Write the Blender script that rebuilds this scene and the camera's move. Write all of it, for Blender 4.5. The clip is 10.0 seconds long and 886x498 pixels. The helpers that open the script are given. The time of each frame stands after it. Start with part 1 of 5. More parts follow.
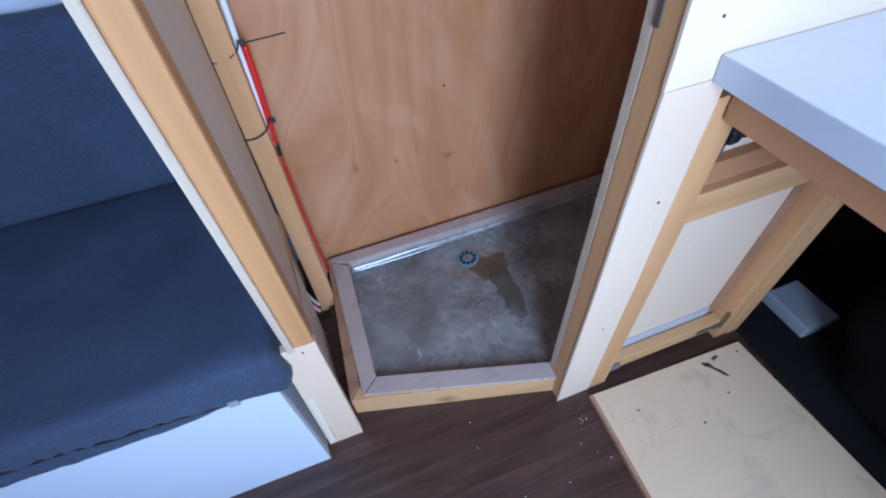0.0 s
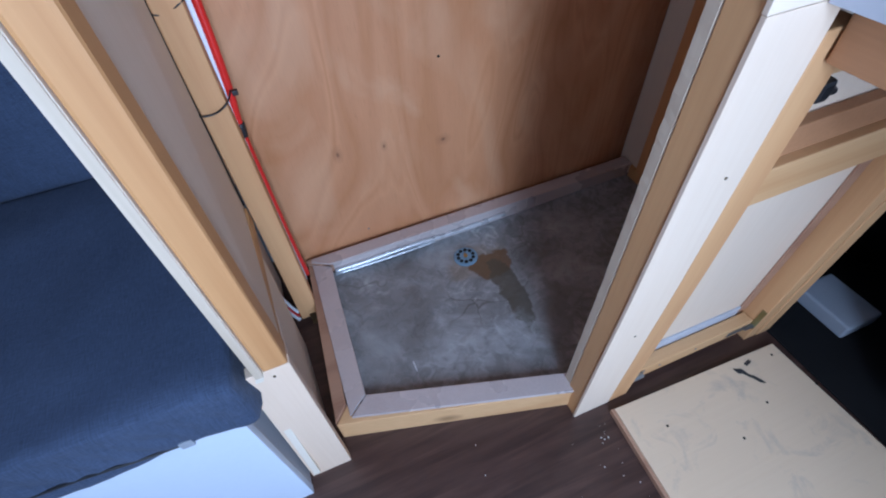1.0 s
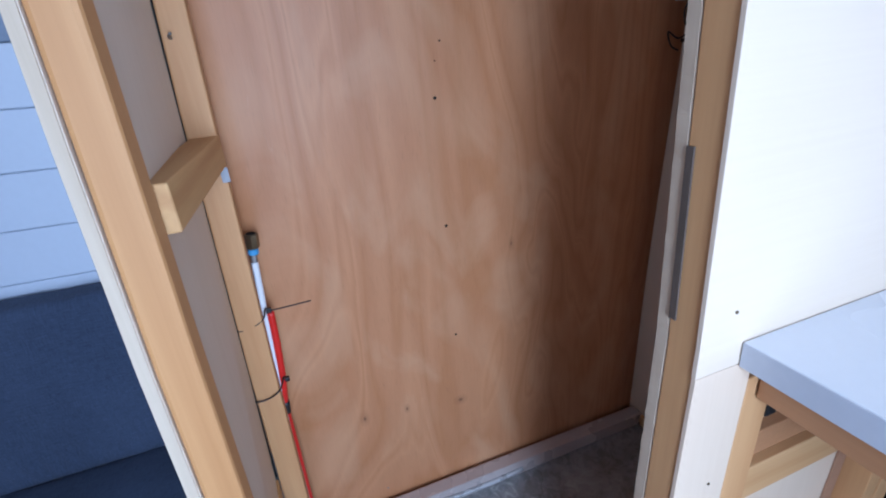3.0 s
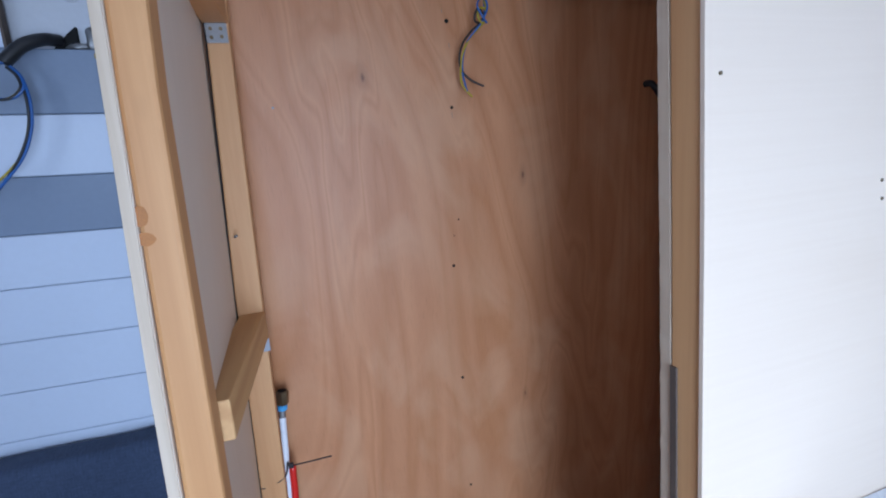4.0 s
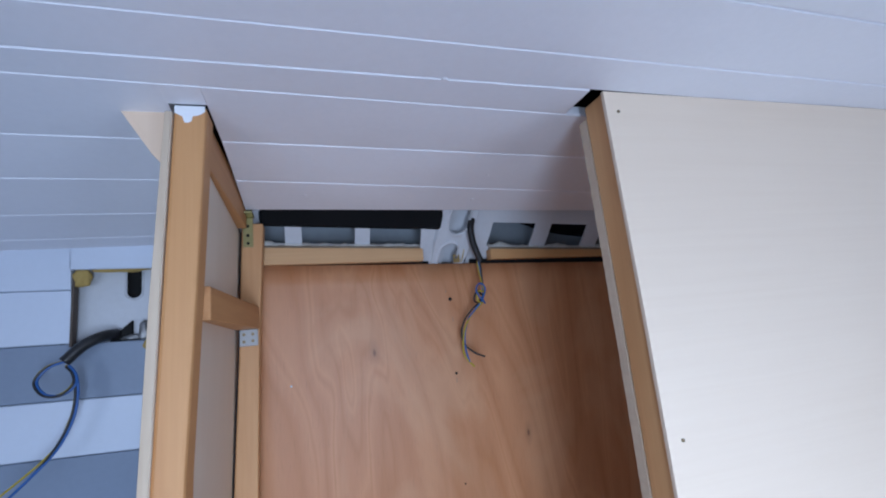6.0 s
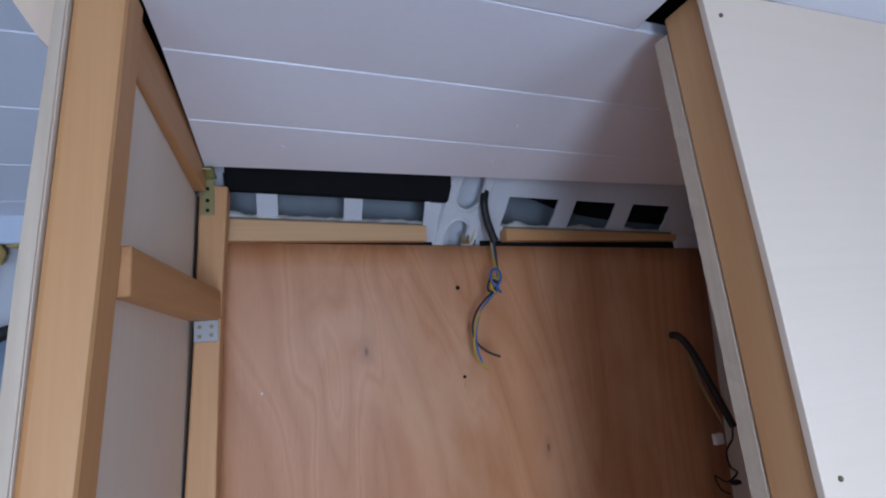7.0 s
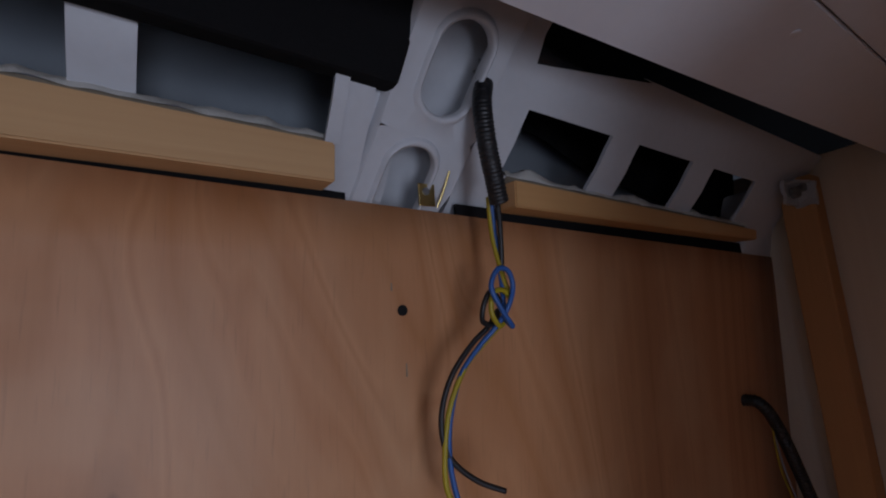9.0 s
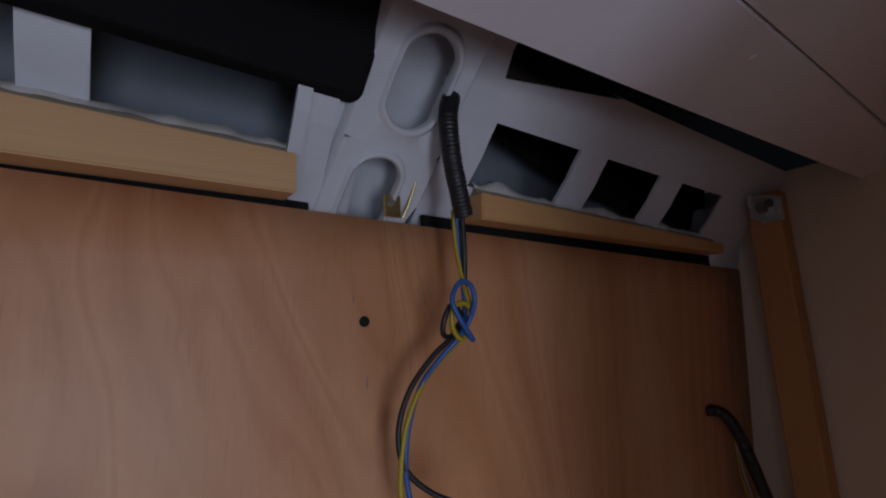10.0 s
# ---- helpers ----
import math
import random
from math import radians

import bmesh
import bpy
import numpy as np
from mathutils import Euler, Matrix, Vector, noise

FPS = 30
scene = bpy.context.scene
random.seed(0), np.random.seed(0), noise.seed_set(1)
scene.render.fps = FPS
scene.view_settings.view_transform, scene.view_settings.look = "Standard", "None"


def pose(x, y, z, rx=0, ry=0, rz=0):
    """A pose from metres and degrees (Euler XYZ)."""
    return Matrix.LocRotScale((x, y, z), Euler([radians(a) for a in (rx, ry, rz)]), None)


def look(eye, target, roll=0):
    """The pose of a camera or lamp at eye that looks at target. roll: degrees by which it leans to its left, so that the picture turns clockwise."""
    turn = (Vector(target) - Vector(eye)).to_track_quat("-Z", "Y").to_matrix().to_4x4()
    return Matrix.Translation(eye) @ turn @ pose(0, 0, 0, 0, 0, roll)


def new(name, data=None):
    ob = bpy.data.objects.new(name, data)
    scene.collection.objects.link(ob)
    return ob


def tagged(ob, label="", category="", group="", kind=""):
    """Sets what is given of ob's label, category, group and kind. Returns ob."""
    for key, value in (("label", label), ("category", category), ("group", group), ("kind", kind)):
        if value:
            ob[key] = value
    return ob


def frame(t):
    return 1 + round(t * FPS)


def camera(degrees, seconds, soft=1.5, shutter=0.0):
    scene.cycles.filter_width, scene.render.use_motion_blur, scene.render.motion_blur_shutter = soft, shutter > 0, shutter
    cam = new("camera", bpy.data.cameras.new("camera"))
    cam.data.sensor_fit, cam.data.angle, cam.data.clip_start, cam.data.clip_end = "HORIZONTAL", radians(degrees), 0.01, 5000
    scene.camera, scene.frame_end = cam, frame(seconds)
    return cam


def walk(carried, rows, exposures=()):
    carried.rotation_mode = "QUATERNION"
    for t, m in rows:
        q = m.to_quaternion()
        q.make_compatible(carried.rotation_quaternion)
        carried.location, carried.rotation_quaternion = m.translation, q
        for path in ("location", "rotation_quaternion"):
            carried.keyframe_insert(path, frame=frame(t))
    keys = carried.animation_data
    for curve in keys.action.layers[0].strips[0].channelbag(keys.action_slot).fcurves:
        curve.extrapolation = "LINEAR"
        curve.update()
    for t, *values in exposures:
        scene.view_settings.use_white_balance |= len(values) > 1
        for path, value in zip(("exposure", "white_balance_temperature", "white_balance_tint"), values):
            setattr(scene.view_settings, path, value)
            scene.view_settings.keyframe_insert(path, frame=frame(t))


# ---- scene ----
cam = camera(87.5, 10.0, soft=2.0)
PATH = [
    (0, (0.07, -0.039, 1.172), (0.416, 1.249, -0.319), -6.6),
    (0.5, (0.068, 0.042, 1.059), (0.449, 1.321, -0.431), -5.7),
    (1, (0.07, 0.068, 1.051), (0.475, 1.333, -0.445), -5.6),
    (1.5, (0.063, 0.041, 1.103), (0.542, 1.431, -0.252), -5.2),
    (2, (0.051, 0.035, 1.147), (0.599, 1.569, -0.013), -5.0),
    (2.2, (0.056, 0.039, 1.159), (0.616, 1.622, 0.072), -5.4),
    (3.5, (0.062, 0.006, 1.312), (0.653, 1.834, 0.757), -5.2),
    (4, (0.059, -0.023, 1.388), (0.648, 1.856, 1.038), -4.9),
    (4.5, (0.06, -0.053, 1.471), (0.65, 1.853, 1.326), -4.9),
    (5, (0.065, -0.084, 1.551), (0.64, 1.83, 1.622), -5.0),
    (5.5, (0.074, -0.114, 1.612), (0.641, 1.783, 1.895), -5.3),
    (5.7, (0.082, -0.112, 1.608), (0.648, 1.775, 1.951), -5.5),
    (6.8, (0.092, 0.017, 1.577), (0.698, 1.887, 1.942), -5.3),
    (7, (0.092, 0.084, 1.589), (0.734, 1.944, 1.948), -5.3),
    (7.5, (0.111, 0.215, 1.603), (0.909, 2.016, 1.95), -5.6),
    (8, (0.157, 0.344, 1.602), (1.12, 2.065, 1.94), -5.2),
    (8.5, (0.212, 0.494, 1.608), (1.242, 2.168, 1.973), -4.6),
    (9, (0.235, 0.585, 1.653), (1.289, 2.247, 2.008), -4.0),
    (9.5, (0.238, 0.592, 1.682), (1.304, 2.248, 2.031), -3.4),
    (10, (0.249, 0.573, 1.661), (1.352, 2.203, 2.013), -3.1),
]
walk(cam, [(t, look(eye, target, roll)) for t, eye, target, roll in PATH], exposures=[(0, -0.08, 5550, 8), (2.2, -0.08, 5600, 8), (4.5, -0.27, 6000, 9), (5.5, -0.20, 6100, 9), (6.8, -0.36, 6080, 10), (7.5, -0.53, 6200, 11), (8.5, -1.19, 6900, 16), (9.2, -1.22, 6950, 17), (10, -1.20, 6950, 17)])

# ---- light ----
world = bpy.data.worlds.new("world")
world.use_nodes = True
scene.world = world
wn = world.node_tree.nodes
sky = wn.new("ShaderNodeTexSky")
sky.sky_type, sky.sun_disc = "NISHITA", False
sky.sun_elevation, sky.sun_rotation = radians(35), radians(20)
world.node_tree.links.new(sky.outputs[0], wn["Background"].inputs[0])
wn["Background"].inputs[1].default_value = 0.10

sun = new("sun", bpy.data.lights.new("sun", "SUN"))
sun.data.energy, sun.data.angle, sun.data.color = 1.0, radians(10), (1.0, 0.95, 0.88)
sun.matrix_world = look((2, 6, 5), (0, 0, 0))

# daylight through the open side door behind the camera, and two added fill lamps
day = new("door_daylight", bpy.data.lights.new("door_daylight", "AREA"))
day.data.shape, day.data.size, day.data.size_y = "RECTANGLE", 0.40, 1.25
day.data.energy, day.data.color = 25.5, (0.65, 0.78, 1.0)
day.data.spread = radians(145)
day.matrix_world = look((0.13, -0.93, 0.95), (0.13, 1.0, 0.02))
# added fill for the ceiling and boards; no window is known here
side = new("ceiling_fill", bpy.data.lights.new("ceiling_fill", "AREA"))
side.data.shape, side.data.size, side.data.size_y = "RECTANGLE", 0.75, 0.55
side.data.energy, side.data.color = 5.4, (0.62, 0.76, 1.0)
side.data.spread = radians(140)
side.matrix_world = look((-0.85, -0.93, 1.30), (0.05, 0.7, 2.7))
# fill lamp added to lift the partition sheets and ceiling, without a known window
galley = new("galley_fill", bpy.data.lights.new("galley_fill", "AREA"))
galley.data.shape, galley.data.size, galley.data.size_y = "RECTANGLE", 0.70, 0.50
galley.data.energy, galley.data.color = 8.4, (0.65, 0.78, 1.0)
galley.matrix_world = look((1.25, -0.93, 1.28), (1.05, 1.0, 2.1))


# ---- materials ----
def mat(name, base, rough=0.6, metal=0.0):
    m = bpy.data.materials.new(name)
    m.use_nodes = True
    b = m.node_tree.nodes["Principled BSDF"]
    b.inputs["Base Color"].default_value = (*base, 1)
    b.inputs["Roughness"].default_value = rough
    b.inputs["Metallic"].default_value = metal
    return m, m.node_tree.nodes, m.node_tree.links, b


def coords(n, l, scale, kind="Object"):
    tc = n.new("ShaderNodeTexCoord")
    mp = n.new("ShaderNodeMapping")
    mp.inputs["Scale"].default_value = scale
    l.new(tc.outputs[kind], mp.inputs[0])
    return mp.outputs[0]


def noise_tex(n, l, vec, scale, detail=4, rough=0.55, distort=0.0):
    t = n.new("ShaderNodeTexNoise")
    t.inputs["Scale"].default_value, t.inputs["Detail"].default_value = scale, detail
    t.inputs["Roughness"].default_value, t.inputs["Distortion"].default_value = rough, distort
    l.new(vec, t.inputs["Vector"])
    return t.outputs["Fac"]


def ramp(n, l, fac, stops):
    r = n.new("ShaderNodeValToRGB")
    e = r.color_ramp.elements
    while len(e) < len(stops):
        e.new(0.5)
    for el, (p, c) in zip(e, stops):
        el.position = p
        el.color = (*c, 1) if len(c) == 3 else c
    l.new(fac, r.inputs[0])
    return r.outputs[0]


def mixc(n, l, fac, a, b, mode="MIX"):
    m = n.new("ShaderNodeMix")
    m.data_type, m.blend_type = "RGBA", mode
    for sock, v in ((m.inputs[0], fac), (m.inputs[6], a), (m.inputs[7], b)):
        if isinstance(v, (int, float)):
            sock.default_value = v
        elif isinstance(v, tuple):
            sock.default_value = (*v, 1)
        else:
            l.new(v, sock)
    return m.outputs[2]


def math_node(n, l, op, a, b=0.0, clamp=False):
    m = n.new("ShaderNodeMath")
    m.operation, m.use_clamp = op, clamp
    for sock, v in ((m.inputs[0], a), (m.inputs[1], b)):
        if isinstance(v, (int, float)):
            sock.default_value = v
        else:
            l.new(v, sock)
    return m.outputs[0]


def bump(n, l, b, height, strength=0.3, dist=0.002):
    bp = n.new("ShaderNodeBump")
    bp.inputs["Strength"].default_value, bp.inputs["Distance"].default_value = strength, dist
    l.new(height, bp.inputs["Height"])
    l.new(bp.outputs[0], b.inputs["Normal"])


def wood(name, light, dark, axis, rings=16.0, rough=0.6, contrast=1.0, stretch=0.12, knots=0.0, figure=1.5):
    """Sawn wood: long warped growth lines along the axis, fine fibre, a few knots."""
    m, n, l, b = mat(name, light, rough)
    s = [1.0, 1.0, 1.0]
    s["xyz".index(axis)] = stretch
    v = coords(n, l, s)
    warp = noise_tex(n, l, v, figure, 2, 0.5, 0.4)
    lines = math_node(n, l, "SINE", math_node(n, l, "MULTIPLY", warp, rings * 6.28))
    lines = math_node(n, l, "MULTIPLY_ADD", lines, 0.5)
    n[lines.node.name].inputs[2].default_value = 0.5
    s2 = [140.0, 140.0, 140.0]
    s2["xyz".index(axis)] = 3.5
    fibre = noise_tex(n, l, coords(n, l, s2), 1.0, 3, 0.6)
    blot = noise_tex(n, l, coords(n, l, (1, 1, 1)), 4.0, 3, 0.5)
    mid = tuple((a + c) / 2 for a, c in zip(light, dark))
    col = ramp(n, l, lines, [(0.0, light), (0.7, tuple(a * 0.7 + c * 0.3 for a, c in zip(light, mid))), (1.0, tuple(a * (1 - contrast) + c * contrast for a, c in zip(light, dark)))])
    col = mixc(n, l, 0.35, col, ramp(n, l, fibre, [(0.3, dark), (0.7, light)]))
    col = mixc(n, l, 0.25, col, ramp(n, l, blot, [(0.3, mid), (0.7, light)]))
    if knots:
        vor = n.new("ShaderNodeTexVoronoi")
        vor.inputs["Scale"].default_value = knots
        s3 = [1.0, 1.0, 1.0]
        s3["xyz".index(axis)] = 0.45
        l.new(coords(n, l, s3), vor.inputs["Vector"])
        k = ramp(n, l, vor.outputs["Distance"], [(0.03, (1, 1, 1)), (0.1, (0, 0, 0))])
        col = mixc(n, l, math_node(n, l, "MULTIPLY", k, 0.75), col, tuple(c * 0.45 for c in dark))
    l.new(col, b.inputs["Base Color"])
    bump(n, l, b, fibre, 0.25, 0.0006)
    return m


def plain(name, base, rough=0.55, metal=0.0, vary=0.12, scale=18.0, bumps=0.0, rvary=0.1):
    m, n, l, b = mat(name, base, rough, metal)
    v = coords(n, l, (1, 1, 1))
    big = noise_tex(n, l, v, scale * 0.25, 3)
    fine = noise_tex(n, l, v, scale * 8, 4)
    f = mixc(n, l, 0.4, big, fine)
    col = ramp(n, l, f, [(0.3, tuple(c * (1 - vary) for c in base)), (0.7, tuple(min(1, c * (1 + vary)) for c in base))])
    l.new(col, b.inputs["Base Color"])
    l.new(ramp(n, l, big, [(0.3, (max(0, rough - rvary),) * 3), (0.7, (min(1, rough + rvary),) * 3)]), b.inputs["Roughness"])
    if bumps:
        bump(n, l, b, fine, bumps, 0.001)
    return m


def okoume():
    """Rotary-cut reddish plywood: cathedral figure, fine pores, a few dark knots and light scuffs."""
    m, n, l, b = mat("okoume_plywood", (0.510, 0.251, 0.125), 0.42)
    v = coords(n, l, (1.0, 1.0, 0.20))
    warp = noise_tex(n, l, v, 2.6, 3, 0.45, 0.9)
    tri = math_node(n, l, "PINGPONG", math_node(n, l, "MULTIPLY", warp, 13.0), 0.5)
    tri = math_node(n, l, "MULTIPLY", tri, 2.0)
    fine = math_node(n, l, "PINGPONG", math_node(n, l, "MULTIPLY", warp, 47.0), 0.5)
    pores = noise_tex(n, l, coords(n, l, (260, 260, 7)), 1.0, 3, 0.6)
    wide = noise_tex(n, l, coords(n, l, (1.6, 1, 0.5)), 2.0, 3, 0.5)
    col = ramp(n, l, tri, [(0.0, (0.420, 0.185, 0.072)), (0.25, (0.479, 0.228, 0.109)), (0.62, (0.530, 0.268, 0.134)), (0.8, (0.585, 0.305, 0.155)), (1.0, (0.480, 0.226, 0.104))])
    col = mixc(n, l, 0.10, col, ramp(n, l, fine, [(0.0, (0.306, 0.126, 0.055)), (0.5, (0.571, 0.298, 0.156))]))
    col = mixc(n, l, 0.10, col, ramp(n, l, pores, [(0.32, (0.265, 0.107, 0.047)), (0.6, (0.571, 0.298, 0.156))]))
    col = mixc(n, l, 0.26, col, ramp(n, l, wide, [(0.3, (0.408, 0.186, 0.086)), (0.7, (0.592, 0.312, 0.164))]))
    col = mixc(n, l, 0.14, col, (0.520, 0.245, 0.100))
    col = mixc(n, l, 1.0, col, (1.075, 1.015, 0.995), "MULTIPLY")
    fleck = noise_tex(n, l, coords(n, l, (420, 1, 26)), 1.0, 2, 0.5)
    col = mixc(n, l, ramp(n, l, fleck, [(0.60, (0, 0, 0)), (0.74, (0.24,) * 3)]), col, (0.24, 0.105, 0.05))
    pale = noise_tex(n, l, coords(n, l, (1.5, 1, 0.75)), 2.7, 4, 0.5, 1.6)
    col = mixc(n, l, ramp(n, l, pale, [(0.50, (0, 0, 0)), (0.66, (0.34,) * 3)]), col, (0.66, 0.40, 0.235))
    w = noise_tex(n, l, coords(n, l, (1, 1, 1)), 45, 3)
    for cx, cz, rx, rz in ((0.220, 1.570, 0.006, 0.014), (0.563, 1.355, 0.005, 0.012), (0.132, 0.398, 0.006, 0.012), (0.398, 0.355, 0.010, 0.008), (0.245, 0.385, 0.004, 0.008), (0.56, 0.80, 0.004, 0.010)):
        tc = n.new("ShaderNodeTexCoord")
        mp = n.new("ShaderNodeMapping")
        mp.inputs["Location"].default_value = (-cx / rx, 0, -cz / rz)
        mp.inputs["Scale"].default_value = (1 / rx, 0, 1 / rz)
        l.new(tc.outputs["Object"], mp.inputs[0])
        ln = n.new("ShaderNodeVectorMath")
        ln.operation = "LENGTH"
        l.new(mp.outputs[0], ln.inputs[0])
        d = math_node(n, l, "ADD", ln.outputs["Value"], math_node(n, l, "MULTIPLY", w, 0.9))
        f = ramp(n, l, math_node(n, l, "MULTIPLY", d, 0.25), [(0.15, (0.8,) * 3), (0.30, (0.25,) * 3), (0.75, (0, 0, 0))])
        col = mixc(n, l, f, col, (0.13, 0.055, 0.03))
    scuff = noise_tex(n, l, coords(n, l, (30, 1, 4)), 1.5, 5, 0.7, 1.5)
    l.new(mixc(n, l, ramp(n, l, scuff, [(0.66, (0, 0, 0)), (0.8, (0.22,) * 3)]), col, (0.68, 0.50, 0.40)), b.inputs["Base Color"])
    l.new(ramp(n, l, wide, [(0.3, (0.42,) * 3), (0.7, (0.56,) * 3)]), b.inputs["Roughness"])
    bump(n, l, b, pores, 0.12, 0.0005)
    return m


M_ply = okoume()
M_pine = wood("pine_batten", (0.64, 0.365, 0.170), (0.48, 0.235, 0.095), "z", rings=14, rough=0.6, contrast=0.95, stretch=0.08, knots=5.0)
M_pine_x = wood("pine_batten_lengthways", (0.66, 0.40, 0.195), (0.49, 0.25, 0.10), "x", rings=14, rough=0.6, contrast=0.95, stretch=0.08, knots=5.0)
M_pine_o = wood("orange_pine", (0.60, 0.315, 0.130), (0.44, 0.20, 0.07), "z", rings=14, rough=0.55, contrast=0.95, stretch=0.1, knots=6.0)
M_pine_y = wood("pine_rail", (0.62, 0.37, 0.16), (0.44, 0.22, 0.08), "y", rings=14, rough=0.6, contrast=0.95, stretch=0.08, knots=6.0)
M_pine_r = wood("reddish_pine", (0.44, 0.215, 0.10), (0.30, 0.13, 0.055), "y", rings=14, rough=0.6, contrast=0.9, stretch=0.08, knots=6.0)
M_pine_oy = wood("orange_pine_rail", (0.54, 0.275, 0.110), (0.38, 0.165, 0.055), "y", rings=14, rough=0.55, contrast=0.95, stretch=0.08, knots=6.0)
M_pine_ox = wood("orange_pine_lengthways", (0.60, 0.325, 0.135), (0.44, 0.205, 0.07), "x", rings=14, rough=0.55, contrast=0.9, stretch=0.08, knots=6.0)
M_birch = wood("birch_plywood", (0.79, 0.635, 0.49), (0.69, 0.52, 0.375), "z", rings=5, rough=0.5, contrast=0.35, stretch=0.3)
M_foot = wood("foot_plywood", (0.78, 0.60, 0.45), (0.67, 0.48, 0.33), "z", rings=5, rough=0.5, contrast=0.35, stretch=0.3)
M_birch_x = wood("birch_plywood_cross", (0.78, 0.645, 0.51), (0.71, 0.565, 0.43), "x", rings=4, rough=0.45, contrast=0.5, stretch=0.45)
M_edge = wood("plywood_edge", (0.62, 0.51, 0.39), (0.40, 0.29, 0.19), "z", rings=30, rough=0.75, contrast=0.5, stretch=0.05, figure=3)
M_greyply = wood("pale_plywood", (0.78, 0.69, 0.57), (0.68, 0.575, 0.45), "z", rings=5, rough=0.55, contrast=0.4, stretch=0.2)
M_trim = wood("hardwood_trim", (0.42, 0.24, 0.15), (0.26, 0.13, 0.08), "x", rings=12, rough=0.55, stretch=0.1)
M_film = plain("brown_film_strip", (0.52, 0.45, 0.43), 0.28, 0.2, 0.1, 30, 0.05)
M_white = plain("white_painted_board", (0.82, 0.825, 0.88), 0.42, 0, 0.03, 12, 0.04)
M_pale = plain("pale_blue_white_paint", (0.60, 0.66, 0.77), 0.42, 0, 0.03, 12, 0.04)
M_blue = plain("blue_grey_painted_board", (0.21, 0.26, 0.35), 0.45, 0, 0.05, 12, 0.04)
M_lam = plain("white_laminate", (0.76, 0.79, 0.84), 0.25, 0, 0.02, 10)
M_lamedge = plain("grey_edge_band", (0.50, 0.52, 0.58), 0.4, 0, 0.04, 10)
M_metal = plain("galvanised_steel", (0.30, 0.30, 0.30), 0.52, 0.9, 0.15, 60)
M_brass = plain("brass", (0.55, 0.42, 0.18), 0.35, 1.0, 0.15, 60)
M_oldbrass = plain("tarnished_brass", (0.20, 0.15, 0.09), 0.4, 0.9, 0.25, 80, 0.2)
M_body = plain("grey_body_paint", (0.60, 0.615, 0.65), 0.38, 0, 0.06, 14)
M_skin = plain("outer_body_skin", (0.30, 0.34, 0.38), 0.5, 0, 0.08, 8)
# colour of the foam, and of the strips that stand for shade
M_foam_shade = plain("black_foam_and_shade", (0.012, 0.012, 0.013), 0.95, 0, 0.2, 40, 0.3)
M_gloss = plain("shiny_black_plastic", (0.03, 0.03, 0.033), 0.22, 0, 0.3, 30, 0.3)
M_black = plain("black_plastic", (0.014, 0.014, 0.016), 0.45, 0, 0.2, 40)
M_zinc = plain("yellow_zinc", (0.34, 0.31, 0.15), 0.42, 0.9, 0.2, 80)
M_silver = plain("silver_sealant", (0.55, 0.57, 0.60), 0.3, 0.4, 0.15, 60, 0.2)
M_slot = plain("dark_brown_slot", (0.10, 0.075, 0.06), 0.8, 0, 0.2, 60)
M_pack = plain("grey_brown_packing", (0.27, 0.225, 0.17), 0.7, 0, 0.15, 40)
# near-black colour carries the shade inside holes, joints and cavities
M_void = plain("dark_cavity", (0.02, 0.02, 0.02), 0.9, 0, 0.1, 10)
M_bluew = plain("blue_insulation", (0.02, 0.10, 0.33), 0.4, 0, 0.1, 40)
M_yellow = plain("yellow_insulation", (0.40, 0.30, 0.015), 0.4, 0, 0.1, 40)
M_red = plain("red_sleeve", (0.62, 0.02, 0.015), 0.35, 0, 0.12, 60, 0.15)
M_pipe = plain("white_pipe", (0.78, 0.80, 0.84), 0.35, 0, 0.04, 30)
M_bluefit = plain("blue_ring", (0.08, 0.33, 0.62), 0.35, 0, 0.05, 40)
M_drain = plain("blue_grey_plastic", (0.17, 0.27, 0.36), 0.45, 0, 0.15, 80)
M_expand = plain("cream_foam_bead", (0.82, 0.80, 0.75), 0.8, 0, 0.12, 60, 0.6)
M_insul = plain("yellow_foam", (0.48, 0.33, 0.10), 0.85, 0, 0.3, 60, 0.8)
M_grub = plain("pale_grey_plastic", (0.30, 0.32, 0.36), 0.5, 0, 0.06, 15)
# near-black, so that the shaded space under the worktop reads black
M_dark = plain("near_black_filler", (0.003, 0.003, 0.0035), 0.85, 0, 0.2, 60, 0.4)


def fabric():
    m, n, l, b = mat("navy_woven_fabric", (0.06, 0.085, 0.15), 0.95)
    v = coords(n, l, (1, 1, 1))
    w1 = noise_tex(n, l, coords(n, l, (900, 60, 60)), 1, 2)
    w2 = noise_tex(n, l, coords(n, l, (60, 900, 900)), 1, 2)
    weave = mixc(n, l, 0.5, w1, w2)
    big = noise_tex(n, l, v, 5, 3)
    col = ramp(n, l, weave, [(0.35, (0.016, 0.026, 0.052)), (0.65, (0.060, 0.084, 0.150))])
    col = mixc(n, l, 0.3, col, ramp(n, l, big, [(0.3, (0.018, 0.029, 0.058)), (0.7, (0.062, 0.086, 0.148))]))
    l.new(col, b.inputs["Base Color"])
    b.inputs["Sheen Weight"].default_value = 0.04
    mix = mixc(n, l, 0.5, weave, noise_tex(n, l, v, 14, 3))
    bump(n, l, b, mix, 0.5, 0.008)
    return m


for dull in (M_foam_shade, M_dark, M_void):
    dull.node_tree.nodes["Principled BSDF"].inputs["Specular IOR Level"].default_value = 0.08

M_fabric = fabric()


